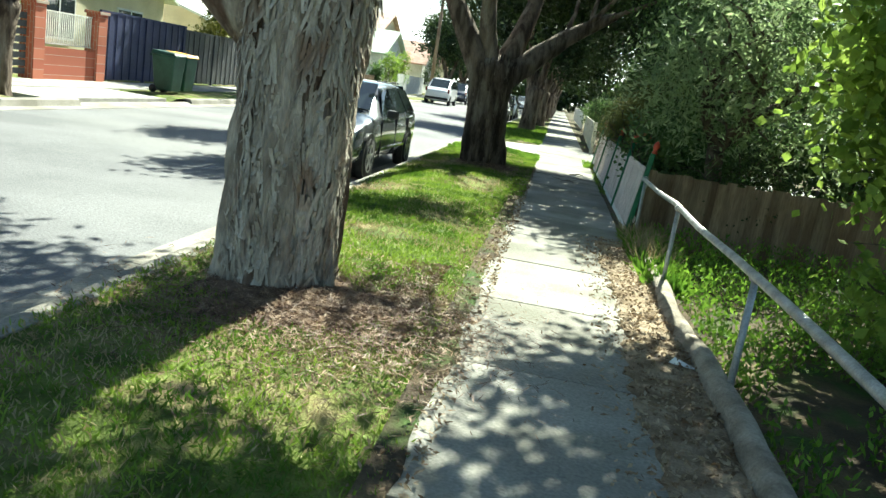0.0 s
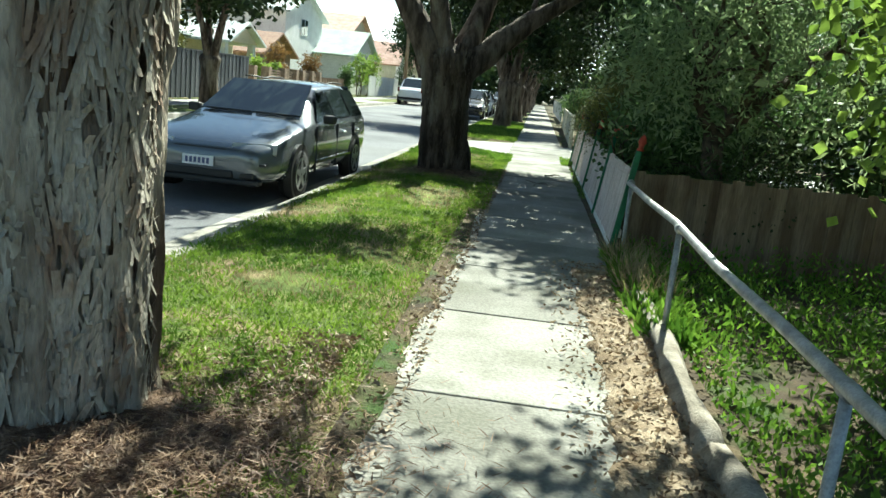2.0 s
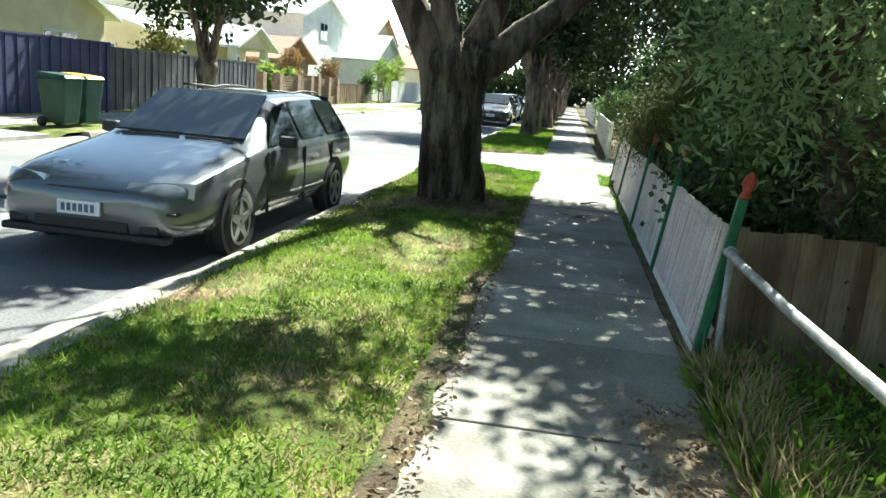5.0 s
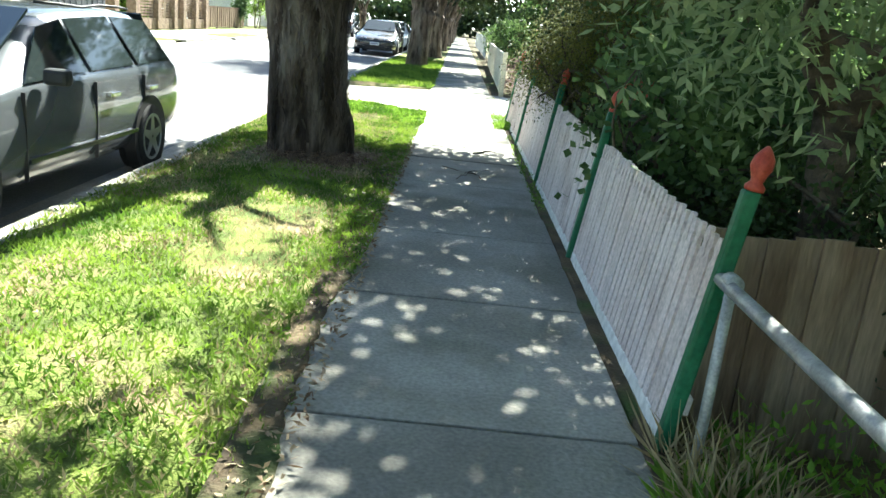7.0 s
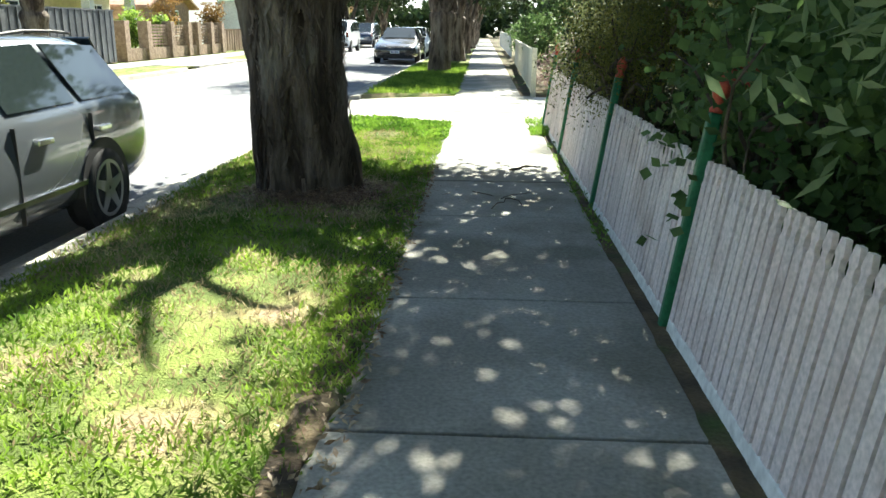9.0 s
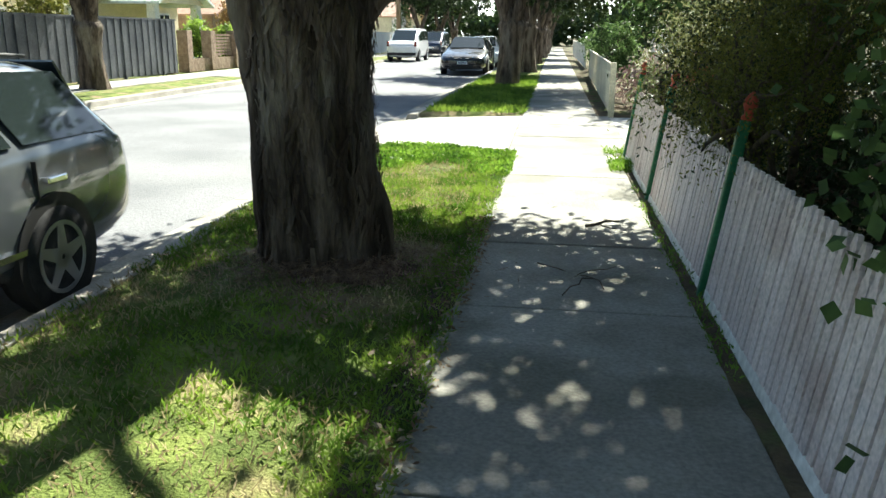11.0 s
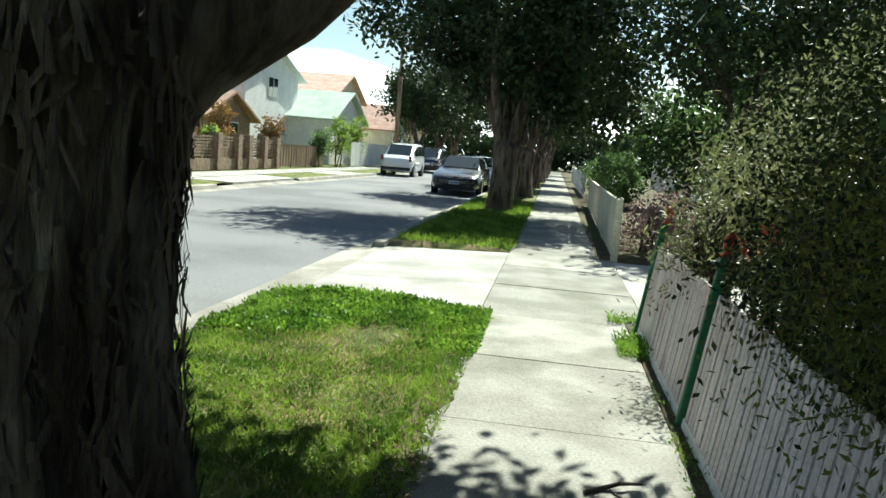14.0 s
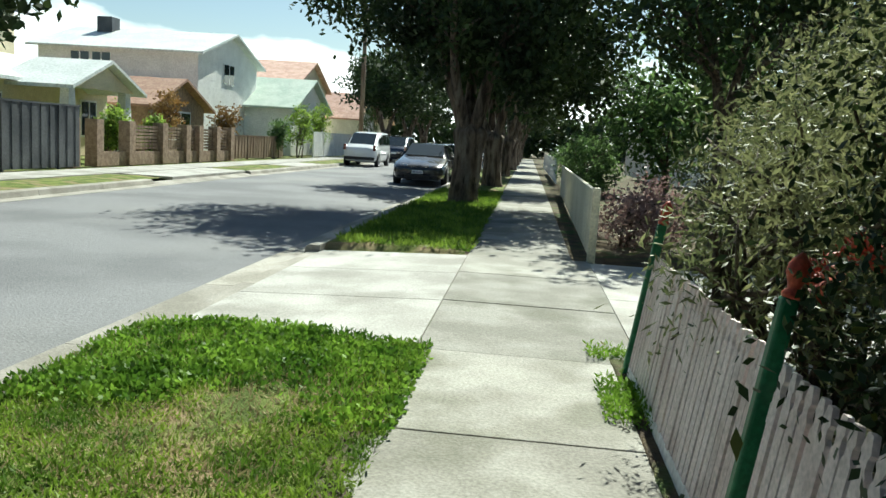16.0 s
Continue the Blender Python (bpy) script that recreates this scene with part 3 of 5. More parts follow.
# The last two blobs, 3 m up, are added to cast shade on the path.
canopy("garden_tree", (1.9, 17.6, 0), "dark weeping shrub tree overhanging the picket fence", 1.2, 0.17,
       [(-0.95, -0.8, 1.0, 0.32, 0.75, 0.4), (-0.55, -0.2, 1.35, 0.6, 0.9, 0.65), (-0.3, 0.1, 2.1, 0.75, 1.0, 0.8), (0.4, 0.2, 2.6, 0.9, 1.1, 0.9), (0.3, -0.8, 1.7, 0.7, 0.8, 0.9), (0.0, 0.9, 3.0, 0.9, 0.9, 0.6), (0.0, -0.7, 3.0, 1.0, 1.0, 0.6)], LEAF_STREET, 25, 950, 52, 0.04, 0.24)
canopy("garden_tree", (3.3, 30.0, 0), "open-crowned garden tree with crooked bare limbs", 2.0, 0.3,
       [(-1.0, -0.5, 3.9, 1.0, 1.0, 0.8), (0.6, 0.2, 4.7, 1.3, 1.3, 0.9), (1.7, -0.8, 4.0, 1.2, 1.2, 0.8), (-0.9, 0.8, 5.3, 1.0, 1.0, 0.7)], LEAF_STREET, 26, 280, 26, 0.18, 0.25)
canopy("garden_tree", (5.6, 22.5, 0), "tall leafy garden tree behind the driveway", 2.4, 0.3,
       [(0, 0, 4.2, 1.4, 1.5, 1.2), (0.8, 0.8, 5.2, 1.4, 1.4, 1.0), (-1.2, 0.6, 5.0, 1.2, 1.2, 0.9)], LEAF_DARK, 27, 240, 26, 0.18, 0.25)

canopy("garden_tree", (5.4, 35.0, 0), "dense olive garden tree behind the low fence", 2.0, 0.3,
       [(0, 0, 3.4, 1.7, 1.6, 1.5), (-1.4, 0.6, 4.4, 1.4, 1.4, 1.0), (1.2, 0.5, 4.6, 1.5, 1.4, 1.2)], LEAF_DARK, 28, 260, 26, 0.2, 0.28)
canopy("garden_tree", (4.4, 25.6, 0), "olive twiggy garden tree beside the driveway", 1.4, 0.25,
       [(0, 0, 2.2, 1.2, 1.2, 1.1), (0.7, 0.8, 3.3, 1.2, 1.2, 1.0), (-0.5, 0.9, 2.7, 0.9, 1.0, 0.8)], LEAF_GREY, 29, 260, 28, 0.12, 0.2)

canopy("garden_tree", (4.6, 43.0, 0), "dark rounded garden tree beyond the hedge", 1.2, 0.3,
       [(0, 0, 2.2, 1.8, 1.8, 1.4), (-1.0, 1.4, 3.2, 1.5, 1.5, 1.2), (1.0, -0.8, 3.4, 1.5, 1.5, 1.2)], LEAF_DARK, 30, 240, 26, 0.22, 0.3)

# shrubs
# Low filler shrubs, added to keep the picket gaps dark.
for k, (y, h) in enumerate(((11.8, 0.55), (13.4, 0.6), (15.2, 0.6), (17.0, 0.65), (18.8, 0.55))):
    shrub("shrub", (1.75, y, 0), [(0, 0, h * 0.75, 0.6, 1.0, h * 0.75), (0.5, 0.3, h * 1.2, 0.6, 0.9, h)], 230, 36, 0.045, 0.3, LEAF_STREET, 140 + k, "dense dark undergrowth shrub behind the picket fence", spread=0.12, group="undergrowth shrubs")
shrub("shrub", (1.25, 13.2, 0), [(-0.15, -0.4, 0.95, 0.45, 0.9, 0.4), (0.3, 0.6, 1.2, 0.6, 1.0, 0.5), (0.6, -0.3, 0.7, 0.5, 1.0, 0.6)], 300, 24, 0.07, 0.42, LEAF_DARK, 31, "leafy dark-green climber with broad leaves on the fence")
shrub("shrub", (1.25, 15.6, 0), [(-0.5, -0.1, 1.1, 0.28, 0.65, 0.3), (-0.35, 0.2, 1.25, 0.5, 0.8, 0.35), (0.1, 0.0, 1.7, 0.7, 0.9, 0.5)], 360, 56, 0.03, 0.16, LEAF_YELLOW, 32, "yellow-green feathery conifer drooping over the fence", droop=0.7)
shrub("shrub", (1.30, 19.3, 0), [(-0.2, -0.1, 0.95, 0.5, 0.8, 0.5), (0.2, 0.5, 1.3, 0.6, 0.8, 0.6), (0.5, -0.4, 1.5, 0.7, 0.7, 0.6)], 420, 34, 0.065, 0.11, LEAF_GREY, 33, "grey-green twiggy bush spilling over the fence", stems=10)
shrub("shrub", (2.2, 21.4, 0), [(0.0, 0.0, 1.4, 0.8, 0.8, 0.8), (0.7, 0.8, 1.9, 0.9, 0.9, 0.8)], 380, 30, 0.07, 0.12, LEAF_GREY, 34, "tall grey-brown twiggy garden bush", stems=12)
shrub("shrub", (1.6, 27.6, 0), [(0, 0, 0.45, 0.5, 0.9, 0.4), (0.5, 1.2, 0.5, 0.5, 0.8, 0.45)], 160, 22, 0.07, 0.3, LEAF_PINK, 35, "dusty pink dry shrub beside the low fence")
shrub("shrub", (2.8, 27.0, 0), [(0, 0, 0.9, 0.7, 0.9, 0.8), (0.9, 0.6, 1.4, 0.9, 1.0, 0.9)], 180, 24, 0.09, 0.2, LEAF_GREY, 36, "pale olive garden shrub")
shrub("shrub", (1.9, 2.8, -0.1), [(0.0, 0, 0.35, 0.7, 1.2, 0.4), (0.7, 1.5, 0.5, 0.7, 1.2, 0.5)], 160, 20, 0.09, 0.4, LEAF_DARK, 37, "low dark-green garden shrub behind the pipe rail")
shrub("shrub", (2.4, 6.6, -0.1), [(0.0, 0.0, 0.5, 0.6, 0.9, 0.4), (0.8, -0.9, 0.8, 0.7, 0.8, 0.5)], 110, 16, 0.10, 0.4, LEAF_GREEN, 38, "straggly light-green garden shrub with bare dark limbs", stems=9)
hedge = shrub("hedge", (1.95, 42.5, 0), [(0, y, 1.0, 0.9, 1.4, 0.85) for y in (-2, -0.4, 1.2, 2.8, 4.4)], 420, 26, 0.10, 0.35, LEAF_DARK, 39, "clipped bright-green box hedge", spread=0.1, shell=0.7)

for k, (x, y) in enumerate(((5.7, 13.2), (5.2, 16.6), (4.6, 19.4))):
    shrub("shrub", (x, y, 0), [(0, 0, 1.2, 0.9, 1.9, 1.1), (0.2, 0.4, 2.4, 0.8, 1.6, 0.8)], 170, 24, 0.16, 0.35, LEAF_DARK, 90 + k, "tall dark screening shrub at the back of the garden", spread=0.2, group="screening shrubs")

rng = np.random.default_rng(41)
for x, y, z in ((0.98, 18.35, 1.02), (1.05, 18.15, 1.12), (0.98, 13.15, 1.12)):
    c = rng.normal(size=(70, 3)) * (0.035, 0.05, 0.035) + (x, y, z)
    v, f = leaf_quads(c, 0.05, 0.008, rng)
    tagged(quads_ob("flower_head", v, f, RED), "small red brush-like flower head over the fence", "flower", "red flowers", kind="stuff")

# ---- picket fence ----
POSTS = (10.40, 12.84, 15.31, 17.98, 20.40)
FXB, LEANF = 0.65, 7.8
fence = tagged(new("picket_fence"), "dusty-pink timber picket fence with green posts, leaning into the garden", "fence", kind="structure")
fence.matrix_world = pose(FXB, 0, 0, 0, LEANF, 0)
pk = bpy.data.meshes.new("picket")
w, h, d = 0.0285, 0.80, 0.009
prof = [(-w, 0.03), (w, 0.03), (w, h - 0.10), (w * 0.62, h - 0.085), (w * 0.62, h - 0.06), (w * 0.95, h - 0.045), (w * 0.5, h), (-w * 0.5, h), (-w * 0.95, h - 0.045), (-w * 0.62, h - 0.06), (-w * 0.62, h - 0.085), (-w, h - 0.10)]
m = len(prof)
pk.from_pydata([(s * d, a, b) for s in (-1, 1) for a, b in prof], [], [tuple(reversed(range(m))), tuple(range(m, 2 * m))] + [(i, (i + 1) % m, (i + 1) % m + m, i + m) for i in range(m)])
pk.materials.append(PICKET)
rnd = random.Random(4)
y = POSTS[0] + 0.10
while y < POSTS[-1] - 0.06:
    if min(abs(y - q) for q in POSTS) > 0.075:
        p = new("picket", pk)
        p.parent = fence
        p.matrix_basis = pose(rnd.uniform(-0.003, 0.003), y, rnd.uniform(-0.008, 0.008), rnd.uniform(-0.5, 0.5), 0, 0)
    y += 0.075
boxes("rail", [((0.012, POSTS[0], z), (0.05, POSTS[-1], z + 0.07)) for z in (0.16, 0.58)], PICKET, fence, 0.004)
boxes("plinth", [((-0.012, a + 0.06, -0.04), (0.012, b - 0.06, 0.075)) for a, b in zip(POSTS, POSTS[1:])], WHITE, fence, 0.006)
for q in POSTS:
    box("post", (-0.034, q - 0.027, -0.1), (0.022, q + 0.027, 0.99), GREEN, fence, 0.01)
    ball = [(0, q, 0.99), (0, q, 1.005), (0, q, 1.02), (0, q, 1.035), (0, q, 1.07), (0, q, 1.10), (0, q, 1.125), (0, q, 1.14)]
    tubes("finial", [(ball, [0.032, 0.034, 0.02, 0.024, 0.038, 0.034, 0.018, 0.005], 14)], RED, fence)

# pipe rail and chain-wire garden edge
rail = tagged(new("pipe_rail"), "galvanised steel pipe rail on thin posts beside the footpath", "rail")
tubes("rail", [(bend((0.74, -4, 0.69), (0.74, 10.36, 0.68), 12, 0.001, 3), [0.024] * 13, 12)], GALV, rail)
for q in (-2.8, -0.2, 2.4, 5.1, 7.75, 10.30):
    tubes("post", [([(0.74, q, -0.25), (0.74, q, 0.2), (0.74, q, 0.67)], [0.019] * 3, 10), ([(0.74, q - 0.03, 0.69), (0.74, q + 0.03, 0.69)], [0.03, 0.03], 12)], GALV, rail)
sl = tagged(new("timber_edging"), "weathered grey timber edging boards along the garden", "edging")
for a, b in ((-5.0, -2.3), (-2.28, 0.5), (0.52, 3.3), (3.32, 6.0), (6.02, 8.6)):
    o = random.Random(int(a * 10)).uniform(-0.03, 0.03)
    line = bend((0.69 + o, a, 0.02), (0.69 - o, b, 0.03), 8, 0.012, int(a * 7) % 50)
    tubes("board", [(line, [0.075] * 9, 8, 0.12, a)], SLEEPER, sl)

pal = tagged(new("paling_fence"), "brown weathered timber paling fence dividing the gardens", "fence", kind="structure")
x, i = 0.80, 0
while x < 6.2:
    hgt = 0.76 + rnd.uniform(-0.02, 0.02)
    box("paling", (x, 10.72 + 0.012 * (i % 2), -0.2), (x + 0.112, 10.734 + 0.012 * (i % 2), hgt), OLDWOOD, pal)
    x, i = x + 0.104, i + 1
boxes("rail", [((0.8, 10.75, z), (6.2, 10.79, z + 0.075)) for z in (0.05, 0.5)], OLDWOOD, pal)

# low cream fence past the driveway
low = tagged(new("low_fence"), "cream vertical-board low fence with a capping rail", "fence", kind="structure")
x0, y0, x1, y1 = 0.80, 25.62, 1.02, 40.5
y = y0
while y < y1:
    xx = x0 + (x1 - x0) * (y - y0) / (y1 - y0)
    box("board", (xx, y, 0.04), (xx + 0.02, y + 0.142, 0.88), CREAM, low)
    y += 0.15
mesh_ob("capping", box_v(0, 0, 0.88, 0.06, 14.9, 0.92), BOX_F, CREAM, low, bevel=0.006).matrix_basis = pose(x0 - 0.02, y0, 0, 0, 0, -0.85)
box("post", (0.77, 25.52, -0.1), (0.87, 25.62, 0.95), CREAM, low, 0.008)
far_fence = tagged(boxes("white_fence", [((1.1, 47 + 0.16 * k, 0.05), (1.13, 47.14 + 0.16 * k, 1.05)) for k in range(160)], WHITE), "white board fence along the far footpath", "fence", kind="structure")

# ---- parked cars ----
def wheel(parent, x, y, r, out):
    hub = new("wheel")
    hub.parent = parent
    s = 1 if out > 0 else -1
    tubes("tyre", [([(x - s * 0.1, y, r), (x + s * 0.075, y, r), (x + s * 0.10, y, r), (x + s * 0.102, y, r)], [r, r, r * 0.95, r * 0.68], 28)], TYRE, hub)
    # Black disc in place of the shade behind the spokes, no brake part.
    v, f = tube([(x + s * 0.070, y, r), (x + s * 0.088, y, r)], [r * 0.66, r * 0.66], 28)
    tagged(mesh_ob("spoke_shade_disc", v, f, BLACK, hub), "black disc standing in for the shaded hollow behind the spokes")
    v, f = [], []
    for k in range(28):
        for q, dx in ((0.70, 0.098), (0.70, 0.108), (0.62, 0.108), (0.60, 0.086)):
            a = 2 * math.pi * k / 28
            v.append((x + s * dx, y + math.cos(a) * r * q, r + math.sin(a) * r * q))
        f += [(4 * k + j, 4 * k + (j + 1) % 4, (4 * k + 4) % 112 + (j + 1) % 4, (4 * k + 4) % 112 + j) for j in range(4)]
    for k in range(5):
        a = 0.3 + 2 * math.pi * k / 5
        e, n_ = (math.cos(a), math.sin(a)), (-math.sin(a), math.cos(a))
        i = len(v)
        for dx in (0.090, 0.107):
            for q, w in ((0.05, -0.16), (0.05, 0.16), (0.64, 0.085), (0.64, -0.085)):
                v.append((x + s * dx, y + r * (e[0] * q + n_[0] * w), r + r * (e[1] * q + n_[1] * w)))
        f += [tuple(i + j for j in q) for q in BOX_F]
    mesh_ob("rim", v, f, ALLOY, hub)


def car(name, at, turn, paint, label, length=4.95, wid=1.84, stations=None, wb=(-1.0, 1.9), r=0.315, glass=True, wagon=True):
    """A car facing -y about its middle; stations are (y, half width, bottom, belt, roof, roof half width)."""
    top = tagged(new(name), label, "car")
    st = stations
    v, f = [], []
    for y, hw, zb, zs, zr, rw in st:
        half = [(0.0, zb), (hw * 0.86, zb), (hw * 0.975, zb + 0.10), (hw, zb + (zs - zb) * 0.42), (hw * 0.995, zb + (zs - zb) * 0.66), (hw * 0.965, zs - 0.02), (hw * 0.94, zs)]
        half += [(rw + (hw * 0.94 - rw) * 0.5, (zs + zr) / 2), (rw, zr - min(0.06, (zr - zs) * 0.3)), (rw * 0.85, zr - min(0.015, (zr - zs) * 0.1)), (0.0, zr)]
        ring = half + [(-a, b) for a, b in half[-2:0:-1]]
        v += [(a, y, b) for a, b in ring]
    m = len(v) // len(st)
    for i in range(len(st) - 1):
        for k in range(m):
            a, b = i * m + k, i * m + (k + 1) % m
            f.append((a, b, b + m, a + m))
    f += [tuple(reversed(range(m))), tuple(range((len(st) - 1) * m, len(st) * m))]
    body = mesh_ob("body", v, f, paint, top, smooth=True)
    bm = bmesh.new()
    bm.from_mesh(body.data)
    bmesh.ops.recalc_face_normals(bm, faces=bm.faces)
    bm.to_mesh(body.data)
    bm.free()
    md = body.modifiers.new("round", "SUBSURF")
    md.levels = md.render_levels = 1

    def side(y, up):
        """Half width of the flank above the belt at y, up from 0 (belt) to 1 (roof)."""
        for a, b in zip(st, st[1:]):
            if a[0] <= y <= b[0]:
                u = (y - a[0]) / (b[0] - a[0])
                q = [p + (s - p) * u for p, s in zip(a, b)]
                return q[1] * 0.94 + (q[5] - q[1] * 0.94) * up + 0.004, q[3] + (q[4] - q[3]) * up
    return top, side


WAGON = [(-2.47, 0.62, 0.34, 0.56, 0.60, 0.5), (-2.42, 0.76, 0.26, 0.62, 0.67, 0.6), (-2.2, 0.86, 0.21, 0.70, 0.76, 0.66), (-1.85, 0.91, 0.20, 0.78, 0.84, 0.68), (-1.1, 0.92, 0.19, 0.89, 0.955, 0.70),
         (-0.85, 0.92, 0.19, 0.92, 1.00, 0.70), (-0.55, 0.92, 0.19, 0.93, 1.17, 0.66), (-0.1, 0.92, 0.19, 0.93, 1.385, 0.60), (0.15, 0.92, 0.19, 0.935, 1.44, 0.59), (0.9, 0.92, 0.19, 0.94, 1.48, 0.59), (1.7, 0.91, 0.20, 0.95, 1.47, 0.58),
         (2.05, 0.90, 0.23, 0.95, 1.43, 0.56), (2.25, 0.88, 0.26, 0.95, 1.25, 0.60), (2.42, 0.84, 0.30, 0.93, 1.00, 0.66), (2.47, 0.78, 0.36, 0.80, 0.84, 0.6)]


def slab(name, quad, material, parent, thick=0.006):
    """A thin pane or trim piece on four corners, with its thickness along the face normal."""
    q = [Vector(p) for p in quad]
    nrm = (q[1] - q[0]).cross(q[3] - q[0]).normalized() * thick
    return mesh_ob(name, q + [p + nrm for p in q], BOX_F, material, parent)


def dress(top, side, windows, wheels, r, front, rear, zs_front, paint, wid=0.92):
    """Glass, wheels, lamps, mirrors and trim of a car."""
    for s in (-1, 1):
        for y0, y1, y2, y3 in windows:
            a, b, c, d = side(y0, 0.08), side(y1, 0.08), side(y2, 0.84), side(y3, 0.84)
            quad = [(s * (a[0] + 0.004), y0, a[1]), (s * (b[0] + 0.004), y1, b[1]), (s * (c[0] + 0.010), y2, c[1]), (s * (d[0] + 0.010), y3, d[1])]
            slab("side_window", quad if s > 0 else quad[::-1], GLASS, top, 0.012)
        for y in wheels:
            # A proud black cylinder stands in for the shaded wheel well.
            v, f = tube([(s * (wid - 0.10), y, r + 0.02), (s * (wid + 0.004), y, r + 0.02)], [r + 0.055] * 2, 28)
            mesh_ob("arch_shade_disc", v, f, BLACK, top)
            wheel(top, s * (wid - 0.085), y, r, s)
        box("mirror", (s * 0.90 if s > 0 else -1.08, -0.50, 0.93), (1.08 if s > 0 else -0.90, -0.38, 1.05), BLACK, top, 0.03)
        for y in (0.62, 1.45):
            box("door_handle", (s * (wid - 0.01) - 0.012, y - 0.09, 0.76), (s * (wid - 0.01) + 0.026 * s + 0.012, y + 0.09, 0.80), CHROME, top, 0.008)
        box("trim_strip", (min(s * (wid - 0.02), s * (wid + 0.008)), -0.72, 0.40), (max(s * (wid - 0.02), s * (wid + 0.008)), 1.50, 0.435), CHROME, top)
        for y in (-0.75, 0.32, 1.30):
            box("door_gap", (min(s * (wid - 0.03), s * (wid + 0.001)), y - 0.004, 0.28), (max(s * (wid - 0.03), s * (wid + 0.001)), y + 0.004, 0.90), BLACK, top)
        slab("headlamp", [(s * 0.34, front + 0.085, 0.60), (s * 0.84, front + 0.30, 0.585), (s * 0.83, front + 0.35, 0.70), (s * 0.36, front + 0.15, 0.695)] if s > 0 else
             [(s * 0.84, front + 0.30, 0.585), (s * 0.34, front + 0.085, 0.60), (s * 0.36, front + 0.15, 0.695), (s * 0.83, front + 0.35, 0.70)], LAMP, top, 0.05)
        box("tail_lamp", (s * 0.62 - 0.1, rear - 0.2, 0.62), (s * 0.62 + 0.1, rear - 0.035, 0.84), TAIL, top, 0.02)
        box("fog_lamp", (s * 0.58 - 0.09, front + 0.02, 0.31), (s * 0.58 + 0.09, front + 0.12, 0.39), BLACK, top, 0.02)
        box("indicator", (s * (wid - 0.012) - 0.01, -1.63, 0.56), (s * (wid - 0.012) + 0.01, -1.55, 0.60), ORANGE, top)
    slab("windscreen", [(-0.70, -0.86, 1.005), (0.70, -0.86, 1.005), (0.585, -0.06, 1.415), (-0.585, -0.06, 1.415)], GLASS, top, 0.022)
    slab("rear_window", [(0.60, rear - 0.16, 1.03), (-0.60, rear - 0.16, 1.03), (-0.55, rear - 0.38, 1.42), (0.55, rear - 0.38, 1.42)], GLASS, top, 0.02)
    box("wiper", (-0.6, -0.905, 1.015), (0.02, -0.885, 1.03), BLACK, top)
    box("wiper", (0.08, -0.905, 1.015), (0.66, -0.885, 1.03), BLACK, top)
    box("grille", (-0.42, front - 0.004, 0.30), (0.42, front + 0.1, 0.40), BLACK, top, 0.02)
    box("upper_grille", (-0.32, front + 0.03, 0.585), (0.32, front + 0.12, 0.645), BLACK, top, 0.01)
    box("apron", (-0.74, front + 0.01, 0.235), (0.74, front + 0.16, 0.30), BLACK, top, 0.02)
    box("bumper_strip", (-0.80, front + 0.06, 0.47), (0.80, front + 0.2, 0.50), BLACK, top, 0.01)
    pl = box("number_plate", (-0.19, front - 0.028, 0.43), (0.19, front - 0.006, 0.545), PLATE, top, 0.004)
    tagged(boxes("plate_mark", [((-0.15 + 0.052 * k, front - 0.032, 0.455), (-0.15 + 0.052 * k + 0.032, front - 0.0285, 0.52)) for k in range(6)], INK, top), kind="stuff")


wagon, sd = car("station_wagon", (0, 0, 0), 0, SILVER, "grey metallic station wagon parked against the kerb", stations=WAGON)
dress(wagon, sd, [(-0.66, 0.28, 0.24, -0.12), (0.36, 1.20, 1.06, 0.30), (1.30, 2.16, 1.95, 1.14)], (-1.45, 1.42), 0.315, -2.47, 2.47, 0.6, SILVER)
for s in (-1, 1):
    tubes("roof_rack", [(bend((s * 0.5, 0.2, 1.47), (s * 0.5, 1.9, 1.48), 5, 0.01, 2), [0.012] * 6, 8)], BLACK, wagon)
wagon.matrix_world = pose(-3.80, 13.62, -0.125, 0, 0, -0.8) @ Matrix.Diagonal((0.94, 0.94, 0.94, 1))

SEDAN = [(a, b, c, d, (e if y < 1.2 else e - 0.05), g) for y, (a, b, c, d, e, g) in [(s[0], s) for s in WAGON]]
for nm, x, y, rot, paint, lab in (("hatchback", -3.72, 44.2, 0, CARBLACK, "black car parked against the near kerb"), ("hatchback", -3.75, 51.0, 0, CARWHITE, "white car parked behind the black one"),
                                  ("hatchback", -3.75, 80.0, 0, SILVER, "silver car parked far along the kerb")):
    c, s2 = car(nm, (0, 0, 0), 0, paint, lab, stations=WAGON)
    dress(c, s2, [(-0.66, 0.28, 0.24, -0.12), (0.36, 1.20, 1.06, 0.30), (1.30, 2.0, 1.85, 1.14)], (-1.45, 1.42), 0.315, -2.47, 2.47, 0.6, paint)
    c.matrix_world = pose(x, y, -0.125, 0, 0, rot)
VAN = [(-2.2, 0.7, 0.36, 0.80, 0.88, 0.6), (-2.1, 0.84, 0.26, 0.92, 1.02, 0.7), (-1.6, 0.88, 0.22, 1.05, 1.18, 0.74), (-1.3, 0.9, 0.22, 1.10, 1.36, 0.74), (-0.6, 0.9, 0.22, 1.12, 1.80, 0.74), (0.5, 0.9, 0.22, 1.12, 1.88, 0.76), (1.9, 0.9, 0.24, 1.12, 1.87, 0.76), (2.12, 0.88, 0.28, 1.10, 1.80, 0.74), (2.2, 0.84, 0.34, 1.05, 1.62, 0.70)]
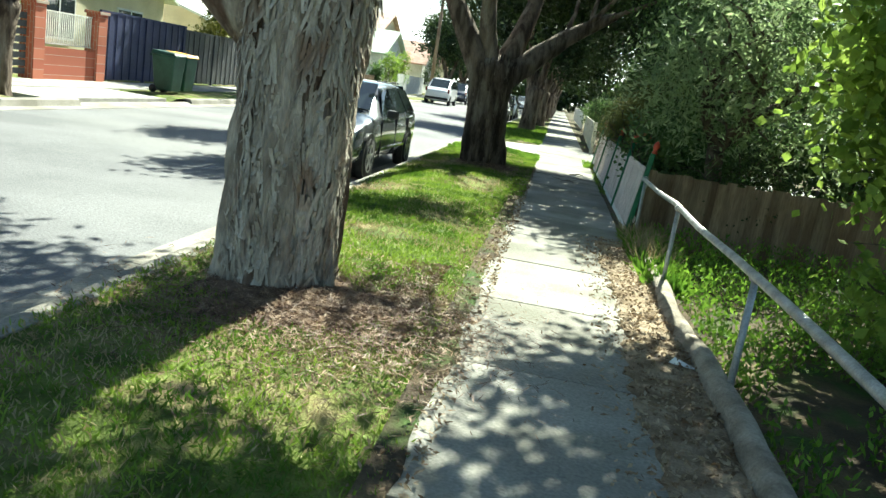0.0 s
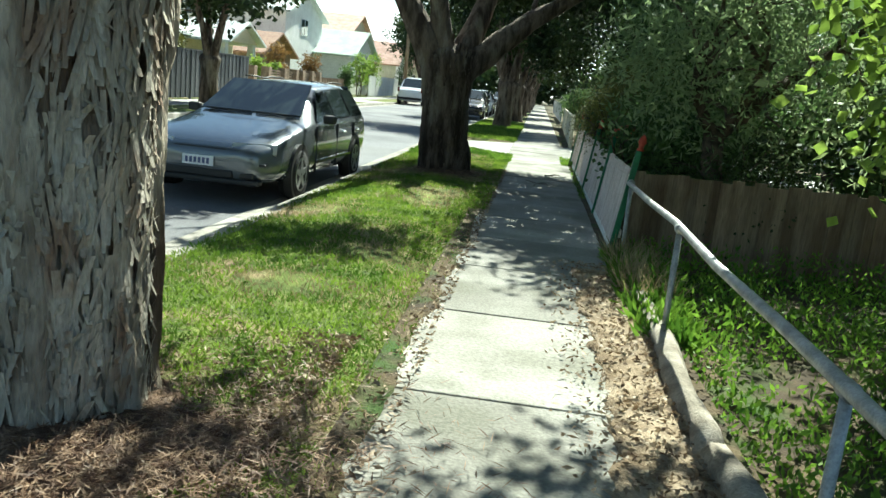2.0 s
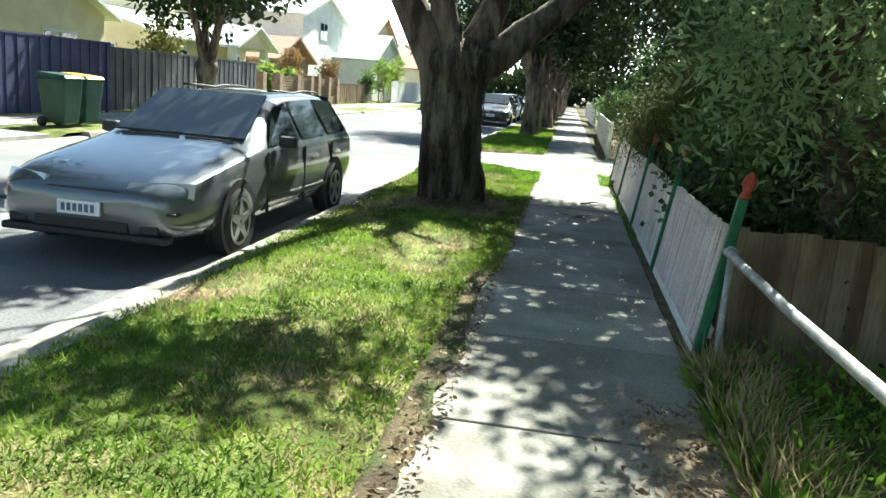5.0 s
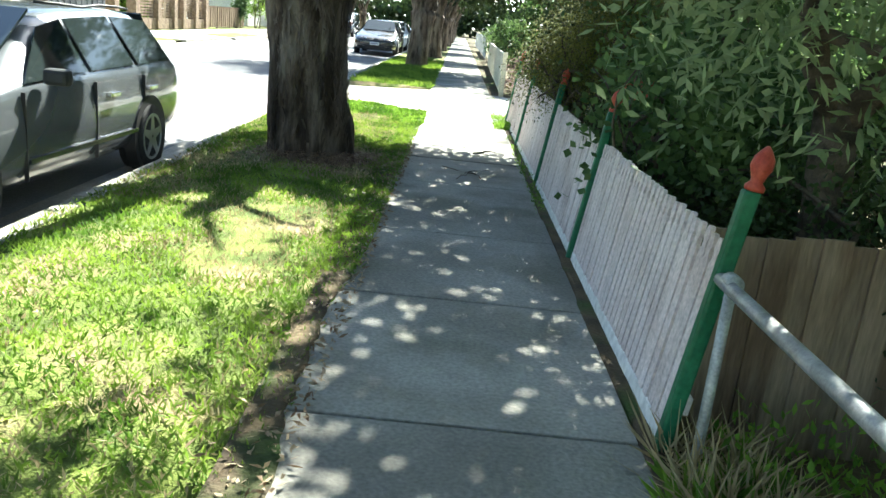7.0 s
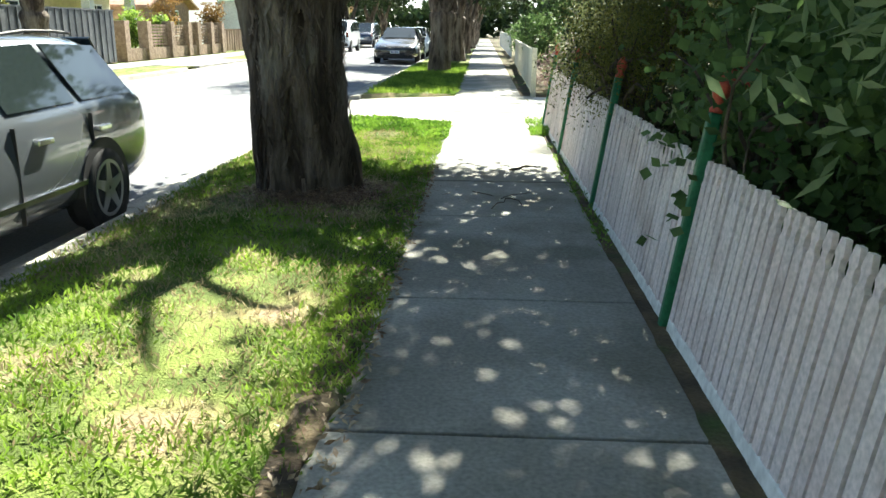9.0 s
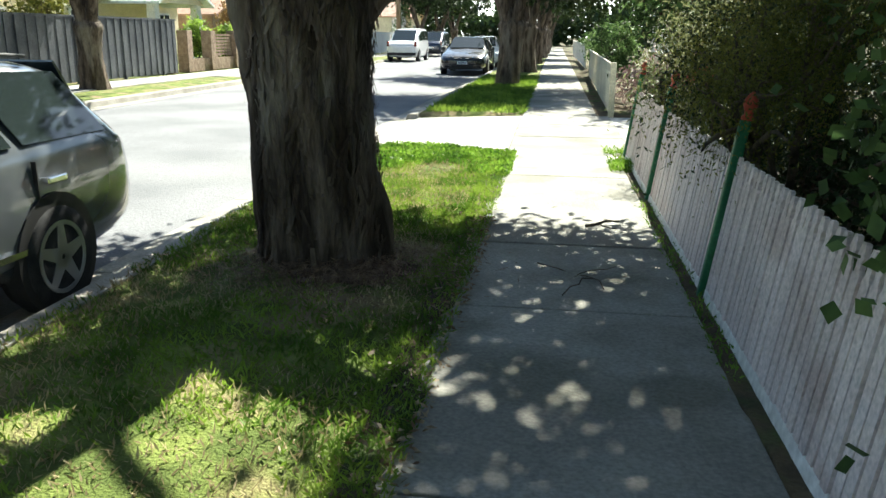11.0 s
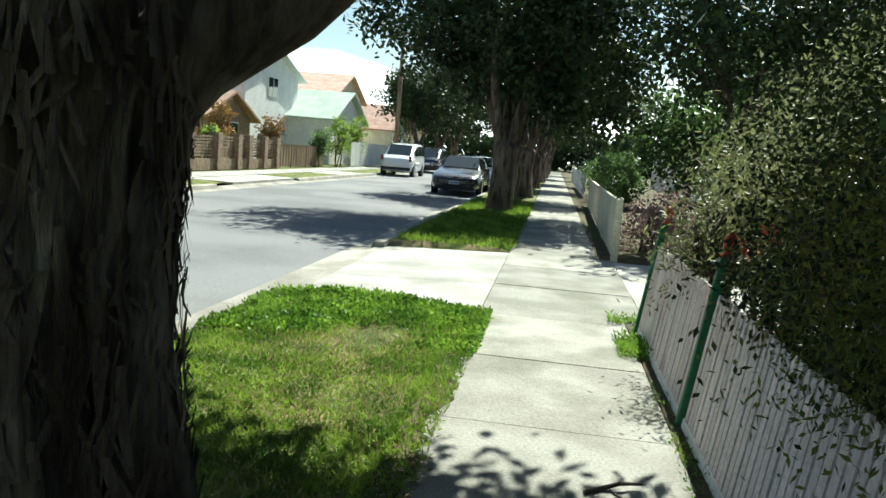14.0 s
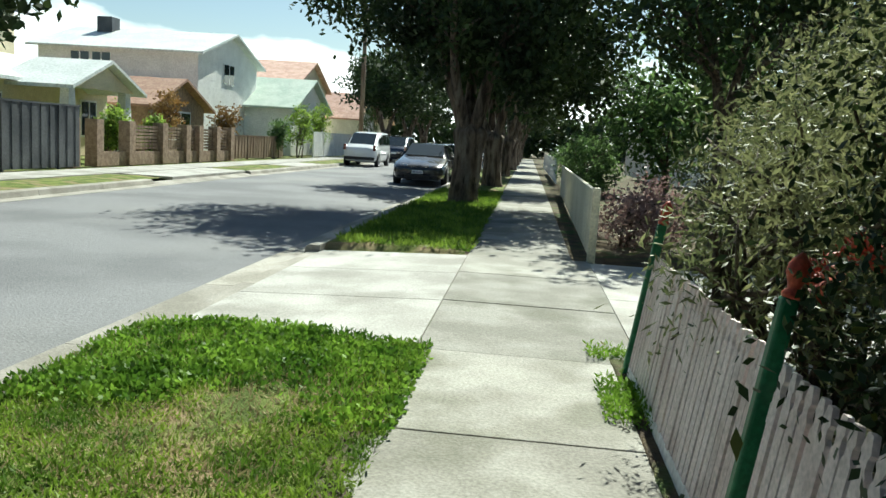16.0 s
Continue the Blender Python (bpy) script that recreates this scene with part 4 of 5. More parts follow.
for nm, x, y, paint, lab, sc in (("van", -8.75, 58.0, CARWHITE, "white delivery van parked against the far kerb", 1.0), ("four_wheel_drive", -8.75, 68.5, CARNAVY, "dark four-wheel drive parked against the far kerb", 0.95)):
    c, s2 = car(nm, (0, 0, 0), 0, paint, lab, stations=VAN)
    for s in (-1, 1):
        for y0, y1 in ((-1.05, -0.2), (-0.1, 0.9), (1.0, 1.9)):
            a, b, cc, d = s2(y0, 0.1), s2(y1, 0.1), s2(y1, 0.8), s2(y0, 0.8)
            q = [(s * (a[0] + 0.01), y0, a[1]), (s * (b[0] + 0.01), y1, b[1]), (s * (cc[0] + 0.02), y1, cc[1]), (s * (d[0] + 0.02), y0, d[1])]
            slab("side_window", q if s > 0 else q[::-1], GLASS, c, 0.012)
        for yy in (-1.4, 1.35):
            # Wheel-well shade as a black cylinder round the wheel.
            v, f = tube([(s * 0.80, yy, 0.34), (s * 0.905, yy, 0.34)], [0.38] * 2, 24)
            mesh_ob("arch_shade_disc", v, f, BLACK, c)
            wheel(c, s * 0.815, yy, 0.32, s)
        # this end faces the walker
        box("tail_lamp", (s * 0.78 - 0.07, -2.19, 0.85), (s * 0.78 + 0.07, -2.05, 1.15), TAIL, c, 0.02)
    slab("rear_window", [(-0.66, -1.62, 1.16), (0.66, -1.62, 1.16), (0.62, -0.78, 1.72), (-0.62, -0.78, 1.72)], GLASS, c, 0.03)
    box("bumper", (-0.8, -2.24, 0.36), (0.8, -2.05, 0.52), BLACK, c, 0.03)
    box("number_plate", (-0.2, -2.235, 0.62), (0.2, -2.205, 0.74), PLATE, c)
    c.matrix_world = pose(x, y, -0.125, 0, 0, 0) @ Matrix.Diagonal((sc, sc, sc, 1))

# ---- far side of the street ----
tagged(box("footpath_far", (-12.7, -30, -0.3), (-11.3, 160, 0.012), DRIVE), "pale concrete footpath across the road", "pavement", kind="structure")
for a, b in ((14.8, 19.4), (36.3, 42.2), (48.5, 53.0)):
    tagged(box("crossover", (-11.3, a, -0.3), (FX - 0.14, b, -0.005), DRIVE), "pale concrete driveway crossing", "driveway", kind="structure")
turf("far_gardens", -45, -12.7, -30, 160, -0.02, TURF, 0.0, 3.0)

bw = tagged(new("brick_wall"), "red brick front wall with piers and white wire panels", "wall", kind="structure")
for y in (9.0, 11.6, 14.2, 17.0, 18.6, 21.2):
    box("pier", (-12.98, y - 0.2, 0), (-12.6, y + 0.2, 1.75), REDBRICK, bw, 0.006)
    box("pier_cap", (-13.02, y - 0.24, 1.75), (-12.56, y + 0.24, 1.83), REDBRICK, bw, 0.01)
for a, b in ((9.2, 11.4), (11.8, 14.0), (14.4, 16.8), (18.8, 21.0)):
    box("wall_panel", (-12.9, a, 0), (-12.68, b, 0.78), REDBRICK, bw)
    boxes("wire_panel", [((-12.80, a + 0.02, z), (-12.78, b - 0.02, z + 0.03)) for z in (0.85, 1.62)] + [((-12.80, a + 0.03 + 0.08 * k, 0.85), (-12.78, a + 0.055 + 0.08 * k, 1.62)) for k in range(int((b - a) / 0.08))], WHITE, bw)
boxes("gate", [((-12.8, 17.25, 0.1 + 0.18 * k), (-12.77, 18.35, 0.24 + 0.18 * k)) for k in range(8)], CHAR, bw)


def sheet_fence(name, x, y0, y1, h, material, label):
    top = tagged(new(name), label, "fence", kind="structure")
    y, k = y0, 0
    runs = []
    while y < y1 - 0.1:
        runs.append(((x - 0.02 * (k % 2), y, 0.05), (x + 0.03 - 0.02 * (k % 2), min(y + 0.2, y1), h)))
        y, k = y + 0.2, k + 1
    boxes("sheeting", runs, material, top)
    boxes("fence_rail", [((x - 0.03, y0, h), (x + 0.045, y1, h + 0.05))], material, top)
    y = y0
    while y <= y1:
        box("post", (x - 0.04, y - 0.03, 0), (x + 0.05, y + 0.03, h + 0.02), material, top)
        y += 2.4
    return top


sheet_fence("steel_fence", -12.85, 21.45, 26.4, 1.85, NAVY, "navy ribbed steel fence")
sheet_fence("steel_fence", -12.95, 26.45, 37.1, 1.75, CHAR, "charcoal ribbed steel fence and gate")
bf = tagged(new("brown_brick_fence"), "brown brick fence with piers and dark slat panels", "fence", kind="structure")
piers = (37.3, 38.6, 40.6, 43.0, 45.0, 46.2, 48.0, 49.6)
for y in piers:
    box("pier", (-13.55, y - 0.2, 0), (-13.15, y + 0.2, 1.45), STONE, bf, 0.01)
box("wall_panel", (-13.45, 38.6, 0), (-13.25, 49.6, 0.45), STONE, bf)
for a, b in zip(piers[2:], piers[3:]):
    boxes("slat_panel", [((-13.38, a + 0.22, 0.52 + 0.12 * k), (-13.34, b - 0.22, 0.61 + 0.12 * k)) for k in range(7)], OLDWOOD, bf)
sheet_fence("side_fence", -13.5, 50.0, 58.0, 1.1, OLDWOOD, "low brown garden fence")
sheet_fence("white_side_fence", -12.9, 62.0, 74.0, 1.5, WHITE, "white board fence beyond the gardens")


def bin_(at, lid, label):
    top = tagged(new("wheelie_bin"), label, "bin", "bins at the kerb")
    v = [(-0.22, -0.25, 0.08), (0.22, -0.25, 0.08), (0.22, 0.25, 0.08), (-0.22, 0.25, 0.08), (-0.28, -0.32, 0.98), (0.28, -0.32, 0.98), (0.28, 0.34, 0.98), (-0.28, 0.34, 0.98)]
    mesh_ob("body", v, BOX_F, BINGREEN, top, bevel=0.03)
    mesh_ob("lid", [(-0.3, -0.36, 0.98), (0.3, -0.36, 0.98), (0.3, 0.36, 0.98), (-0.3, 0.36, 0.98), (-0.27, -0.3, 1.05), (0.27, -0.3, 1.05), (0.27, 0.34, 1.09), (-0.27, 0.34, 1.09)], BOX_F, lid, top, bevel=0.02)
    tubes("handle", [([(-0.25, 0.4, 0.95), (0, 0.4, 0.95), (0.25, 0.4, 0.95)], [0.02] * 3, 8)], BINGREEN, top)
    for s in (-1, 1):
        tubes("wheel", [([(s * 0.2, 0.27, 0.1), (s * 0.26, 0.27, 0.1)], [0.1, 0.1], 16)], BLACK, top)
    top.matrix_world = pose(*at, 0, 0, 85)


bin_((-10.45, 20.75, 0.02), BINGREEN, "dark green wheelie bin on the verge")
bin_((-10.5, 21.55, 0.02), BINYEL, "green wheelie bin with an orange lid on the verge")


def roof(name, x0, x1, y0, y1, ze, zr, along, material, parent, over=0.45, t=0.12):
    """A gabled roof of two thick sloping sheets; along names the ridge's axis."""
    v, f = [], []
    if along == "x":
        ym = (y0 + y1) / 2
        planes = [((y0 - over, ze - over * (zr - ze) / (ym - y0)), (ym, zr)), ((y1 + over, ze - over * (zr - ze) / (ym - y0)), (ym, zr))]
        for (ya, za), (yb, zb) in planes:
            k = len(v)
            v += [(x0 - over, ya, za), (x1 + over, ya, za), (x1 + over, yb, zb), (x0 - over, yb, zb), (x0 - over, ya, za + t), (x1 + over, ya, za + t), (x1 + over, yb, zb + t), (x0 - over, yb, zb + t)]
            f += [tuple(i + k for i in q) for q in BOX_F]
    else:
        xm = (x0 + x1) / 2
        for (xa, za), (xb, zb) in [((x0 - over, ze - over * (zr - ze) / (xm - x0)), (xm, zr)), ((x1 + over, ze - over * (zr - ze) / (xm - x0)), (xm, zr))]:
            k = len(v)
            v += [(xa, y0 - over, za), (xa, y1 + over, za), (xb, y1 + over, zb), (xb, y0 - over, zb), (xa, y0 - over, za + t), (xa, y1 + over, za + t), (xb, y1 + over, zb + t), (xb, y0 - over, zb + t)]
            f += [tuple(i + k for i in q) for q in BOX_F]
    return mesh_ob(name, v, f, material, parent)


def house(name, label, x0, x1, y0, y1, ze, zr, along, wall, roofing, windows=(), boards=True):
    """A gabled house; windows are (face, a, z0, b, z1) with face 's' (towards -y) or 'e' (towards the street)."""
    top = tagged(new(name), label, "house", "houses across the street")
    if along == "x":
        ym = (y0 + y1) / 2
        v = [(x, y, z) for x in (x0, x1) for y, z in ((y0, 0), (y1, 0), (y1, ze), (ym, zr), (y0, ze))]
    else:
        xm = (x0 + x1) / 2
        v = [(x, y, z) for y in (y0, y1) for x, z in ((x0, 0), (x1, 0), (x1, ze), (xm, zr), (x0, ze))]
    f = [(0, 1, 2, 3, 4), (5, 6, 7, 8, 9)] + [(i, (i + 1) % 5, (i + 1) % 5 + 5, i + 5) for i in range(5)]
    mesh_ob("wall", v, f, wall, top)
    if boards:
        step = 0.22
        boxes("weatherboard", [((x0 + 0.02, y0 - 0.018, step * k), (x1 - 0.02, y0 - 0.002, step * k + 0.2)) for k in range(int(ze / step))] +
              [((x1 + 0.002, y0 + 0.02, step * k), (x1 + 0.018, y1 - 0.02, step * k + 0.2)) for k in range(int(ze / step))], wall, top)
    roof("roof", x0, x1, y0, y1, ze, zr, along, roofing, top)
    for face, a, z0, b, z1 in windows:
        if face == "s":
            box("window_frame", (a - 0.08, y0 - 0.06, z0 - 0.08), (b + 0.08, y0 - 0.01, z1 + 0.08), WHITE, top)
            box("window", (a, y0 - 0.075, z0), (b, y0 - 0.05, z1), WINDOW, top)
            boxes("glazing_bar", [(((a + b) / 2 - 0.03, y0 - 0.09, z0), ((a + b) / 2 + 0.03, y0 - 0.076, z1))], WHITE, top)
        else:
            box("window_frame", (x1 + 0.01, a - 0.08, z0 - 0.08), (x1 + 0.06, b + 0.08, z1 + 0.08), WHITE, top)
            box("window", (x1 + 0.05, a, z0), (x1 + 0.075, b, z1), WINDOW, top)
            boxes("glazing_bar", [((x1 + 0.076, (a + b) / 2 - 0.03, z0), (x1 + 0.09, (a + b) / 2 + 0.03, z1))], WHITE, top)
    return top


house("house", "brick bungalow with a cream render front and a pale roof", -27, -17.2, 9, 20, 3.0, 5.0, "y", CREAMWALL, ROOFPALE, [("e", 11, 0.9, 13, 2.2), ("e", 16, 0.9, 18, 2.2)], False)
house("house", "weatherboard bungalow with a pale metal roof", -27, -17.4, 24, 33.5, 3.0, 4.8, "x", CREAMWALL, ROOFPALE, [("e", 25.5, 0.9, 27.2, 2.2), ("e", 30, 0.9, 31.7, 2.2)], False)
bung = house("house", "cream bungalow with a gabled porch on tapered pillars", -27, -17.6, 37.5, 47, 2.7, 4.1, "y", CREAMWALL, ROOFPALE, [("e", 38.5, 0.8, 40.2, 2.1), ("e", 45, 0.8, 46, 2.1), ("s", -21, 0.8, -19.4, 2.1)], False)
box("upper_storey", (-26, 38.5, 2.7), (-21.0, 46, 5.6), CREAMWALL, bung)
roof("upper_roof", -26, -21.0, 38.5, 46, 5.6, 6.5, "y", CHAR, bung)
box("window", (-22.6, 38.44, 4.4), (-21.7, 38.5, 5.1), WINDOW, bung)
roof("porch_roof", -17.8, -15.5, 40.8, 45.2, 2.55, 3.45, "x", ROOFPALE, bung, 0.35)
mesh_ob("porch_gable", [(-15.6, 40.8, 2.5), (-15.6, 45.2, 2.5), (-15.6, 43, 3.4), (-15.5, 40.8, 2.5), (-15.5, 45.2, 2.5), (-15.5, 43, 3.4)], [(0, 1, 2), (5, 4, 3), (0, 3, 4, 1), (1, 4, 5, 2), (2, 5, 3, 0)], CREAMWALL, bung)
for y in (41.1, 44.9):
    mesh_ob("porch_pillar", [(-16.0, y - 0.28, 0), (-15.5, y - 0.28, 0), (-15.5, y + 0.28, 0), (-16.0, y + 0.28, 0), (-15.9, y - 0.18, 2.5), (-15.6, y - 0.18, 2.5), (-15.6, y + 0.18, 2.5), (-15.9, y + 0.18, 2.5)], BOX_F, WHITE, bung)
house("house", "low brick house with an orange tiled roof", -26, -16.8, 49, 55, 2.3, 3.5, "x", STONE, ROOFORANGE, [("e", 51, 0.8, 53.2, 2.0)], False)
wh = house("house", "white two-storey weatherboard house with a pale metal roof", -26.5, -17.6, 56, 65, 5.3, 6.7, "x", WHITE, ROOFPALE, [("s", -24.6, 4.5, -23.6, 5.0), ("s", -23.4, 4.5, -22.4, 5.0), ("e", 59.5, 3.9, 61, 5.0)])
box("chimney", (-25.0, 59.2, 5.9), (-24.1, 60.1, 7.3), CHAR, wh, 0.02)
house("house", "white cottage with a pale green metal roof", -21, -14.6, 63, 71, 3.0, 4.8, "x", WHITE, ROOFGREEN, [("e", 64.5, 0.9, 66, 2.2), ("e", 68, 0.9, 69.5, 2.2)])
house("house", "two-storey house with a faded terracotta roof", -25, -17.5, 73, 82, 5.0, 6.9, "x", CREAMWALL, ROOFPINK, [("e", 75, 3.4, 77, 4.6)], False)
house("house", "brick cottage with twin terracotta gables", -22, -15.0, 84, 91, 3.1, 5.2, "x", WHITE, ROOFPINK, [("e", 86, 0.9, 88, 2.2)])
house("house", "brick cottage with a terracotta gable", -22, -15.0, 93, 100, 3.1, 5.0, "x", CREAMWALL, ROOFPINK, [("e", 95, 0.9, 97, 2.2)], False)
# houses behind the near gardens
hr = house("house", "white cottage with a steep grey gable behind the shrubs", 9.2, 16, 24, 32, 2.9, 4.9, "x", WHITE, ROOFPALE, [("s", 10.5, 0.9, 12, 2.2)])
house("house", "brick cottage behind the garden trees", 9.5, 17, 6, 19, 2.9, 4.4, "y", WHITE, ROOFORANGE, [("s", 11, 0.9, 12.5, 2.1)], False)
house("house", "cream cottage behind the hedge", 9, 16, 38, 48, 2.9, 4.8, "x", CREAMWALL, ROOFPINK, [("s", 11, 0.9, 12.5, 2.1)], False)
house("house", "cottage far along the footpath", 6.5, 14, 54, 70, 2.9, 4.8, "y", WHITE, ROOFPALE, [], False)

for x, y, s, mt, lab in ((-14.2, 41.0, 1.0, LEAF_GREEN, "bright-green young shrub behind the brick fence"), (-14.3, 44.2, 0.85, LEAF_GREEN, "light-green shrub behind the brick fence"), (-15.3, 47.2, 1.5, LEAF_RUST, "rust-leaved tree beside the bungalow"),
                      (-15.0, 53, 1.3, LEAF_RUST, "rust and olive shrub beside the house"), (-13.6, 57, 1.0, LEAF_DARK, "dark rounded garden shrub"), (-13.4, 60.5, 1.6, LEAF_GREEN, "leafy green screen shrub"), (-13.4, 64.5, 1.7, LEAF_GREEN, "leafy green screen shrub"),
                      (-14.2, 17.5, 1.7, LEAF_GREEN, "yellow-green garden tree behind the brick wall"), (-14.2, 31.5, 1.6, LEAF_YELLOW, "yellow-green tree behind the steel fence"), (-14, 12.5, 1.7, LEAF_GREY, "grey-green shrub behind the brick wall"), (-13.3, 80, 2.2, LEAF_DARK, "dark leafy garden tree across the road")):
    shrub("shrub", (x, y, 0), [(0, 0, 1.0 * s, 0.45 * s, 0.5 * s, 0.6 * s), (0.1, 0.2 * s, 1.5 * s, 0.4 * s, 0.4 * s, 0.45 * s)], 90, 18, 0.13, 0.35, mt, int(abs(y) * 10), lab, stems=4, spread=0.12)

# power pole and wires
pole = tagged(new("power_pole"), "timber power pole with a crossarm and sagging wires", "pole")
tubes("pole", [([(-10.9, 66, 0), (-10.9, 66, 9.5)], [0.16, 0.12], 12)], OLDWOOD, pole)
box("crossarm", (-12.0, 65.93, 8.9), (-9.8, 66.07, 9.05), OLDWOOD, pole)
for dx in (-1.0, -0.3, 0.4, 1.0):
    tubes("wire", [([(-10.9 + dx, 66 - 4 * k, 9.1 - 1.1 * math.sin(math.pi * k / 22)) for k in range(23)], [0.012] * 23, 5)], BLACK, pole)

# far distance: tree line and clouds
rng = np.random.default_rng(77)
for nm, x0, x1 in (("backdrop_trees", -60, 60),):
    c = np.stack([rng.uniform(x0, x1, 14000), rng.uniform(150, 165, 14000), rng.uniform(0, 1, 14000) ** 0.8 * 9], 1)
    c[:, 2] *= 0.65 + 0.35 * np.sin(c[:, 0] * 0.4) * np.cos(c[:, 0] * 0.17)
    v, f = leaf_quads(c, 1.2, 0.5, rng)
    tagged(quads_ob(nm, v, f, LEAF_STREET), "distant dark tree line closing the street", "trees", kind="stuff")
cm = bpy.data.materials.new("cloud")
cm.use_nodes = True
cn = cm.node_tree
cn.nodes.remove(cn.nodes["Principled BSDF"])
em, trn, mx = cn.nodes.new("ShaderNodeEmission"), cn.nodes.new("ShaderNodeBsdfTransparent"), cn.nodes.new("ShaderNodeMixShader")
ns, rp, geo, mp = cn.nodes.new("ShaderNodeTexNoise"), cn.nodes.new("ShaderNodeValToRGB"), cn.nodes.new("ShaderNodeNewGeometry"), cn.nodes.new("ShaderNodeMapping")
mp.inputs["Scale"].default_value = (0.0035, 0.0035, 0.008)
ns.inputs["Detail"].default_value, ns.inputs["Scale"].default_value = 9, 1.0
cn.links.new(geo.outputs["Position"], mp.inputs[0])
cn.links.new(mp.outputs[0], ns.inputs["Vector"])
sep, low_ = cn.nodes.new("ShaderNodeSeparateXYZ"), cn.nodes.new("ShaderNodeMath")
low_.operation = "MULTIPLY_ADD"
low_.inputs[1].default_value, low_.inputs[2].default_value = -0.0035, 0.25
adds = cn.nodes.new("ShaderNodeMath")
cn.links.new(geo.outputs["Position"], sep.inputs[0])
cn.links.new(sep.outputs["Z"], low_.inputs[0])
cn.links.new(low_.outputs[0], adds.inputs[0])
cn.links.new(ns.outputs[0], adds.inputs[1])
cn.links.new(adds.outputs[0], rp.inputs[0])
rp.color_ramp.elements[0].position, rp.color_ramp.elements[1].position = 0.44, 0.54
em.inputs[1].default_value = 1.1
cn.links.new(rp.outputs[0], mx.inputs[0])
cn.links.new(trn.outputs[0], mx.inputs[1])
cn.links.new(em.outputs[0], mx.inputs[2])
cn.links.new(mx.outputs[0], cn.nodes["Material Output"].inputs[0])
v = [(900 * math.sin(a), 900 * math.cos(a), z) for z in (-20, 60, 150, 260) for a in [math.radians(-90 + 6 * k) for k in range(31)]]
f = [(r * 31 + k, r * 31 + k + 1, (r + 1) * 31 + k + 1, (r + 1) * 31 + k) for r in range(3) for k in range(30)]
tagged(mesh_ob("backdrop_clouds", v, f, cm, smooth=True), "bank of white cumulus cloud low in the sky", "sky", kind="structure")

# ---- grass, weeds, litter ----
def blades(name, n, x0, x1, y0, y1, material, height, width, seed, label, z=0.03, patch=(0.0, 1.0), clear=(), tall=0.0, verge=False):
    r = np.random.default_rng(seed)
    p = np.stack([r.uniform(x0, x1, n), r.uniform(y0, y1, n), z + tall * r.random(n) ** 2], 1)
    if verge:
        u = np.clip((p[:, 0] - KX - 0.15) / (-0.73 - KX - 0.15), 0, 1)
        hill = 0.05 * np.sin(np.pi * u) + np.array([0.02 * noise.noise((q[0] * 1.7, q[1] * 1.7, 1)) for q in p])
        p[:, 2] += hill * np.minimum(1, 4 * np.minimum(u, 1 - u) * 1.9) - 0.035
    keep = np.array([patch[0] < noise.noise((q[0] * 1.1, q[1] * 1.1, 5.0)) * 0.5 + 0.5 + 0.12 * (r.random() - 0.5) < patch[1] for q in p])
    for cx, cy, cr in clear:
        keep &= np.hypot(p[:, 0] - cx, p[:, 1] - cy) > cr
    p = p[keep]
    v, f = leaf_quads(p, height, width, r, 0.0, 0.55)
    return tagged(quads_ob(name, v, f, material), label, "grass", kind="stuff")


TR = [(-1.92, 5.66, 0.48), (-1.6, 5.25, 0.42), (-1.62, 15.65, 0.52)]
blades("grass", 88000, KX + 0.1, -0.72, 0.5, 20.6, GRASS, 0.05, 0.0046, 51, "short green grass on the verge", patch=(0.38, 1.1), clear=TR, verge=True)
blades("dry_grass", 45000, KX + 0.1, -0.70, 0.5, 20.6, DRY, 0.045, 0.004, 52, "dry straw-coloured grass on the verge", patch=(0.0, 0.53), z=0.03, verge=True)
blades("grass", 9000, KX + 0.1, -0.66, 19.2, 20.7, WEED, 0.05, 0.008, 53, "thick bright clover and grass by the driveway", patch=(0.22, 1.1), z=0.03, verge=True, tall=0.03)
blades("grass", 34000, KX + 0.1, -0.70, 16.2, 20.62, GRASS, 0.036, 0.0038, 66, "fine mown grass by the driveway", patch=(0.25, 1.1), clear=TR, verge=True)
blades("grass", 9000, -0.90, -0.655, 12.0, 20.6, GRASS, 0.045, 0.004, 68, "grass creeping over the path edge", z=0.022, patch=(0.33, 1.1))
blades("dry_grass", 11000, KX + 0.1, -0.70, 15.5, 20.5, DRY, 0.034, 0.003, 67, "dry clippings in the mown grass", patch=(0.2, 0.8), clear=TR, verge=True)
blades("grass", 20000, KX + 0.3, -0.72, 25.4, 38.5, GRASS, 0.12, 0.009, 54, "grass on the verge past the driveway", patch=(0.2, 1.1))
blades("clover", 9000, KX + 0.1, -0.62, 18.9, 20.62, WEED, 0.035, 0.014, 60, "broad-leaved clover at the end of the verge", patch=(0.44, 1.1), z=0.045, verge=True, tall=0.05)
blades("weeds", 32000, 0.80, 3.6, 0.5, 10.6, WEED, 0.055, 0.010, 55, "lush green weeds in the garden bed", z=-0.1, patch=(0.40, 1.1), tall=0.3)
blades("weeds", 2600, 0.54, 0.68, 9.8, 21.0, WEED, 0.035, 0.005, 56, "small weeds at the foot of the picket fence", z=0.005, patch=(0.55, 1.1), tall=0.05)
blades("weeds", 3000, 0.42, 0.70, 18.8, 20.9, WEED, 0.045, 0.006, 57, "bright weeds at the end of the picket fence", z=0.012, patch=(0.46, 1.1), tall=0.07)
blades("weeds", 1500, 0.60, 0.95, 7.6, 10.2, WEED, 0.17, 0.02, 58, "tall weeds beside the paling fence", z=-0.02)
blades("dry_weeds", 1500, 0.62, 0.95, 8.6, 10.4, DRY, 0.24, 0.006, 59, "dry grass stalks beside the paling fence", z=-0.02)


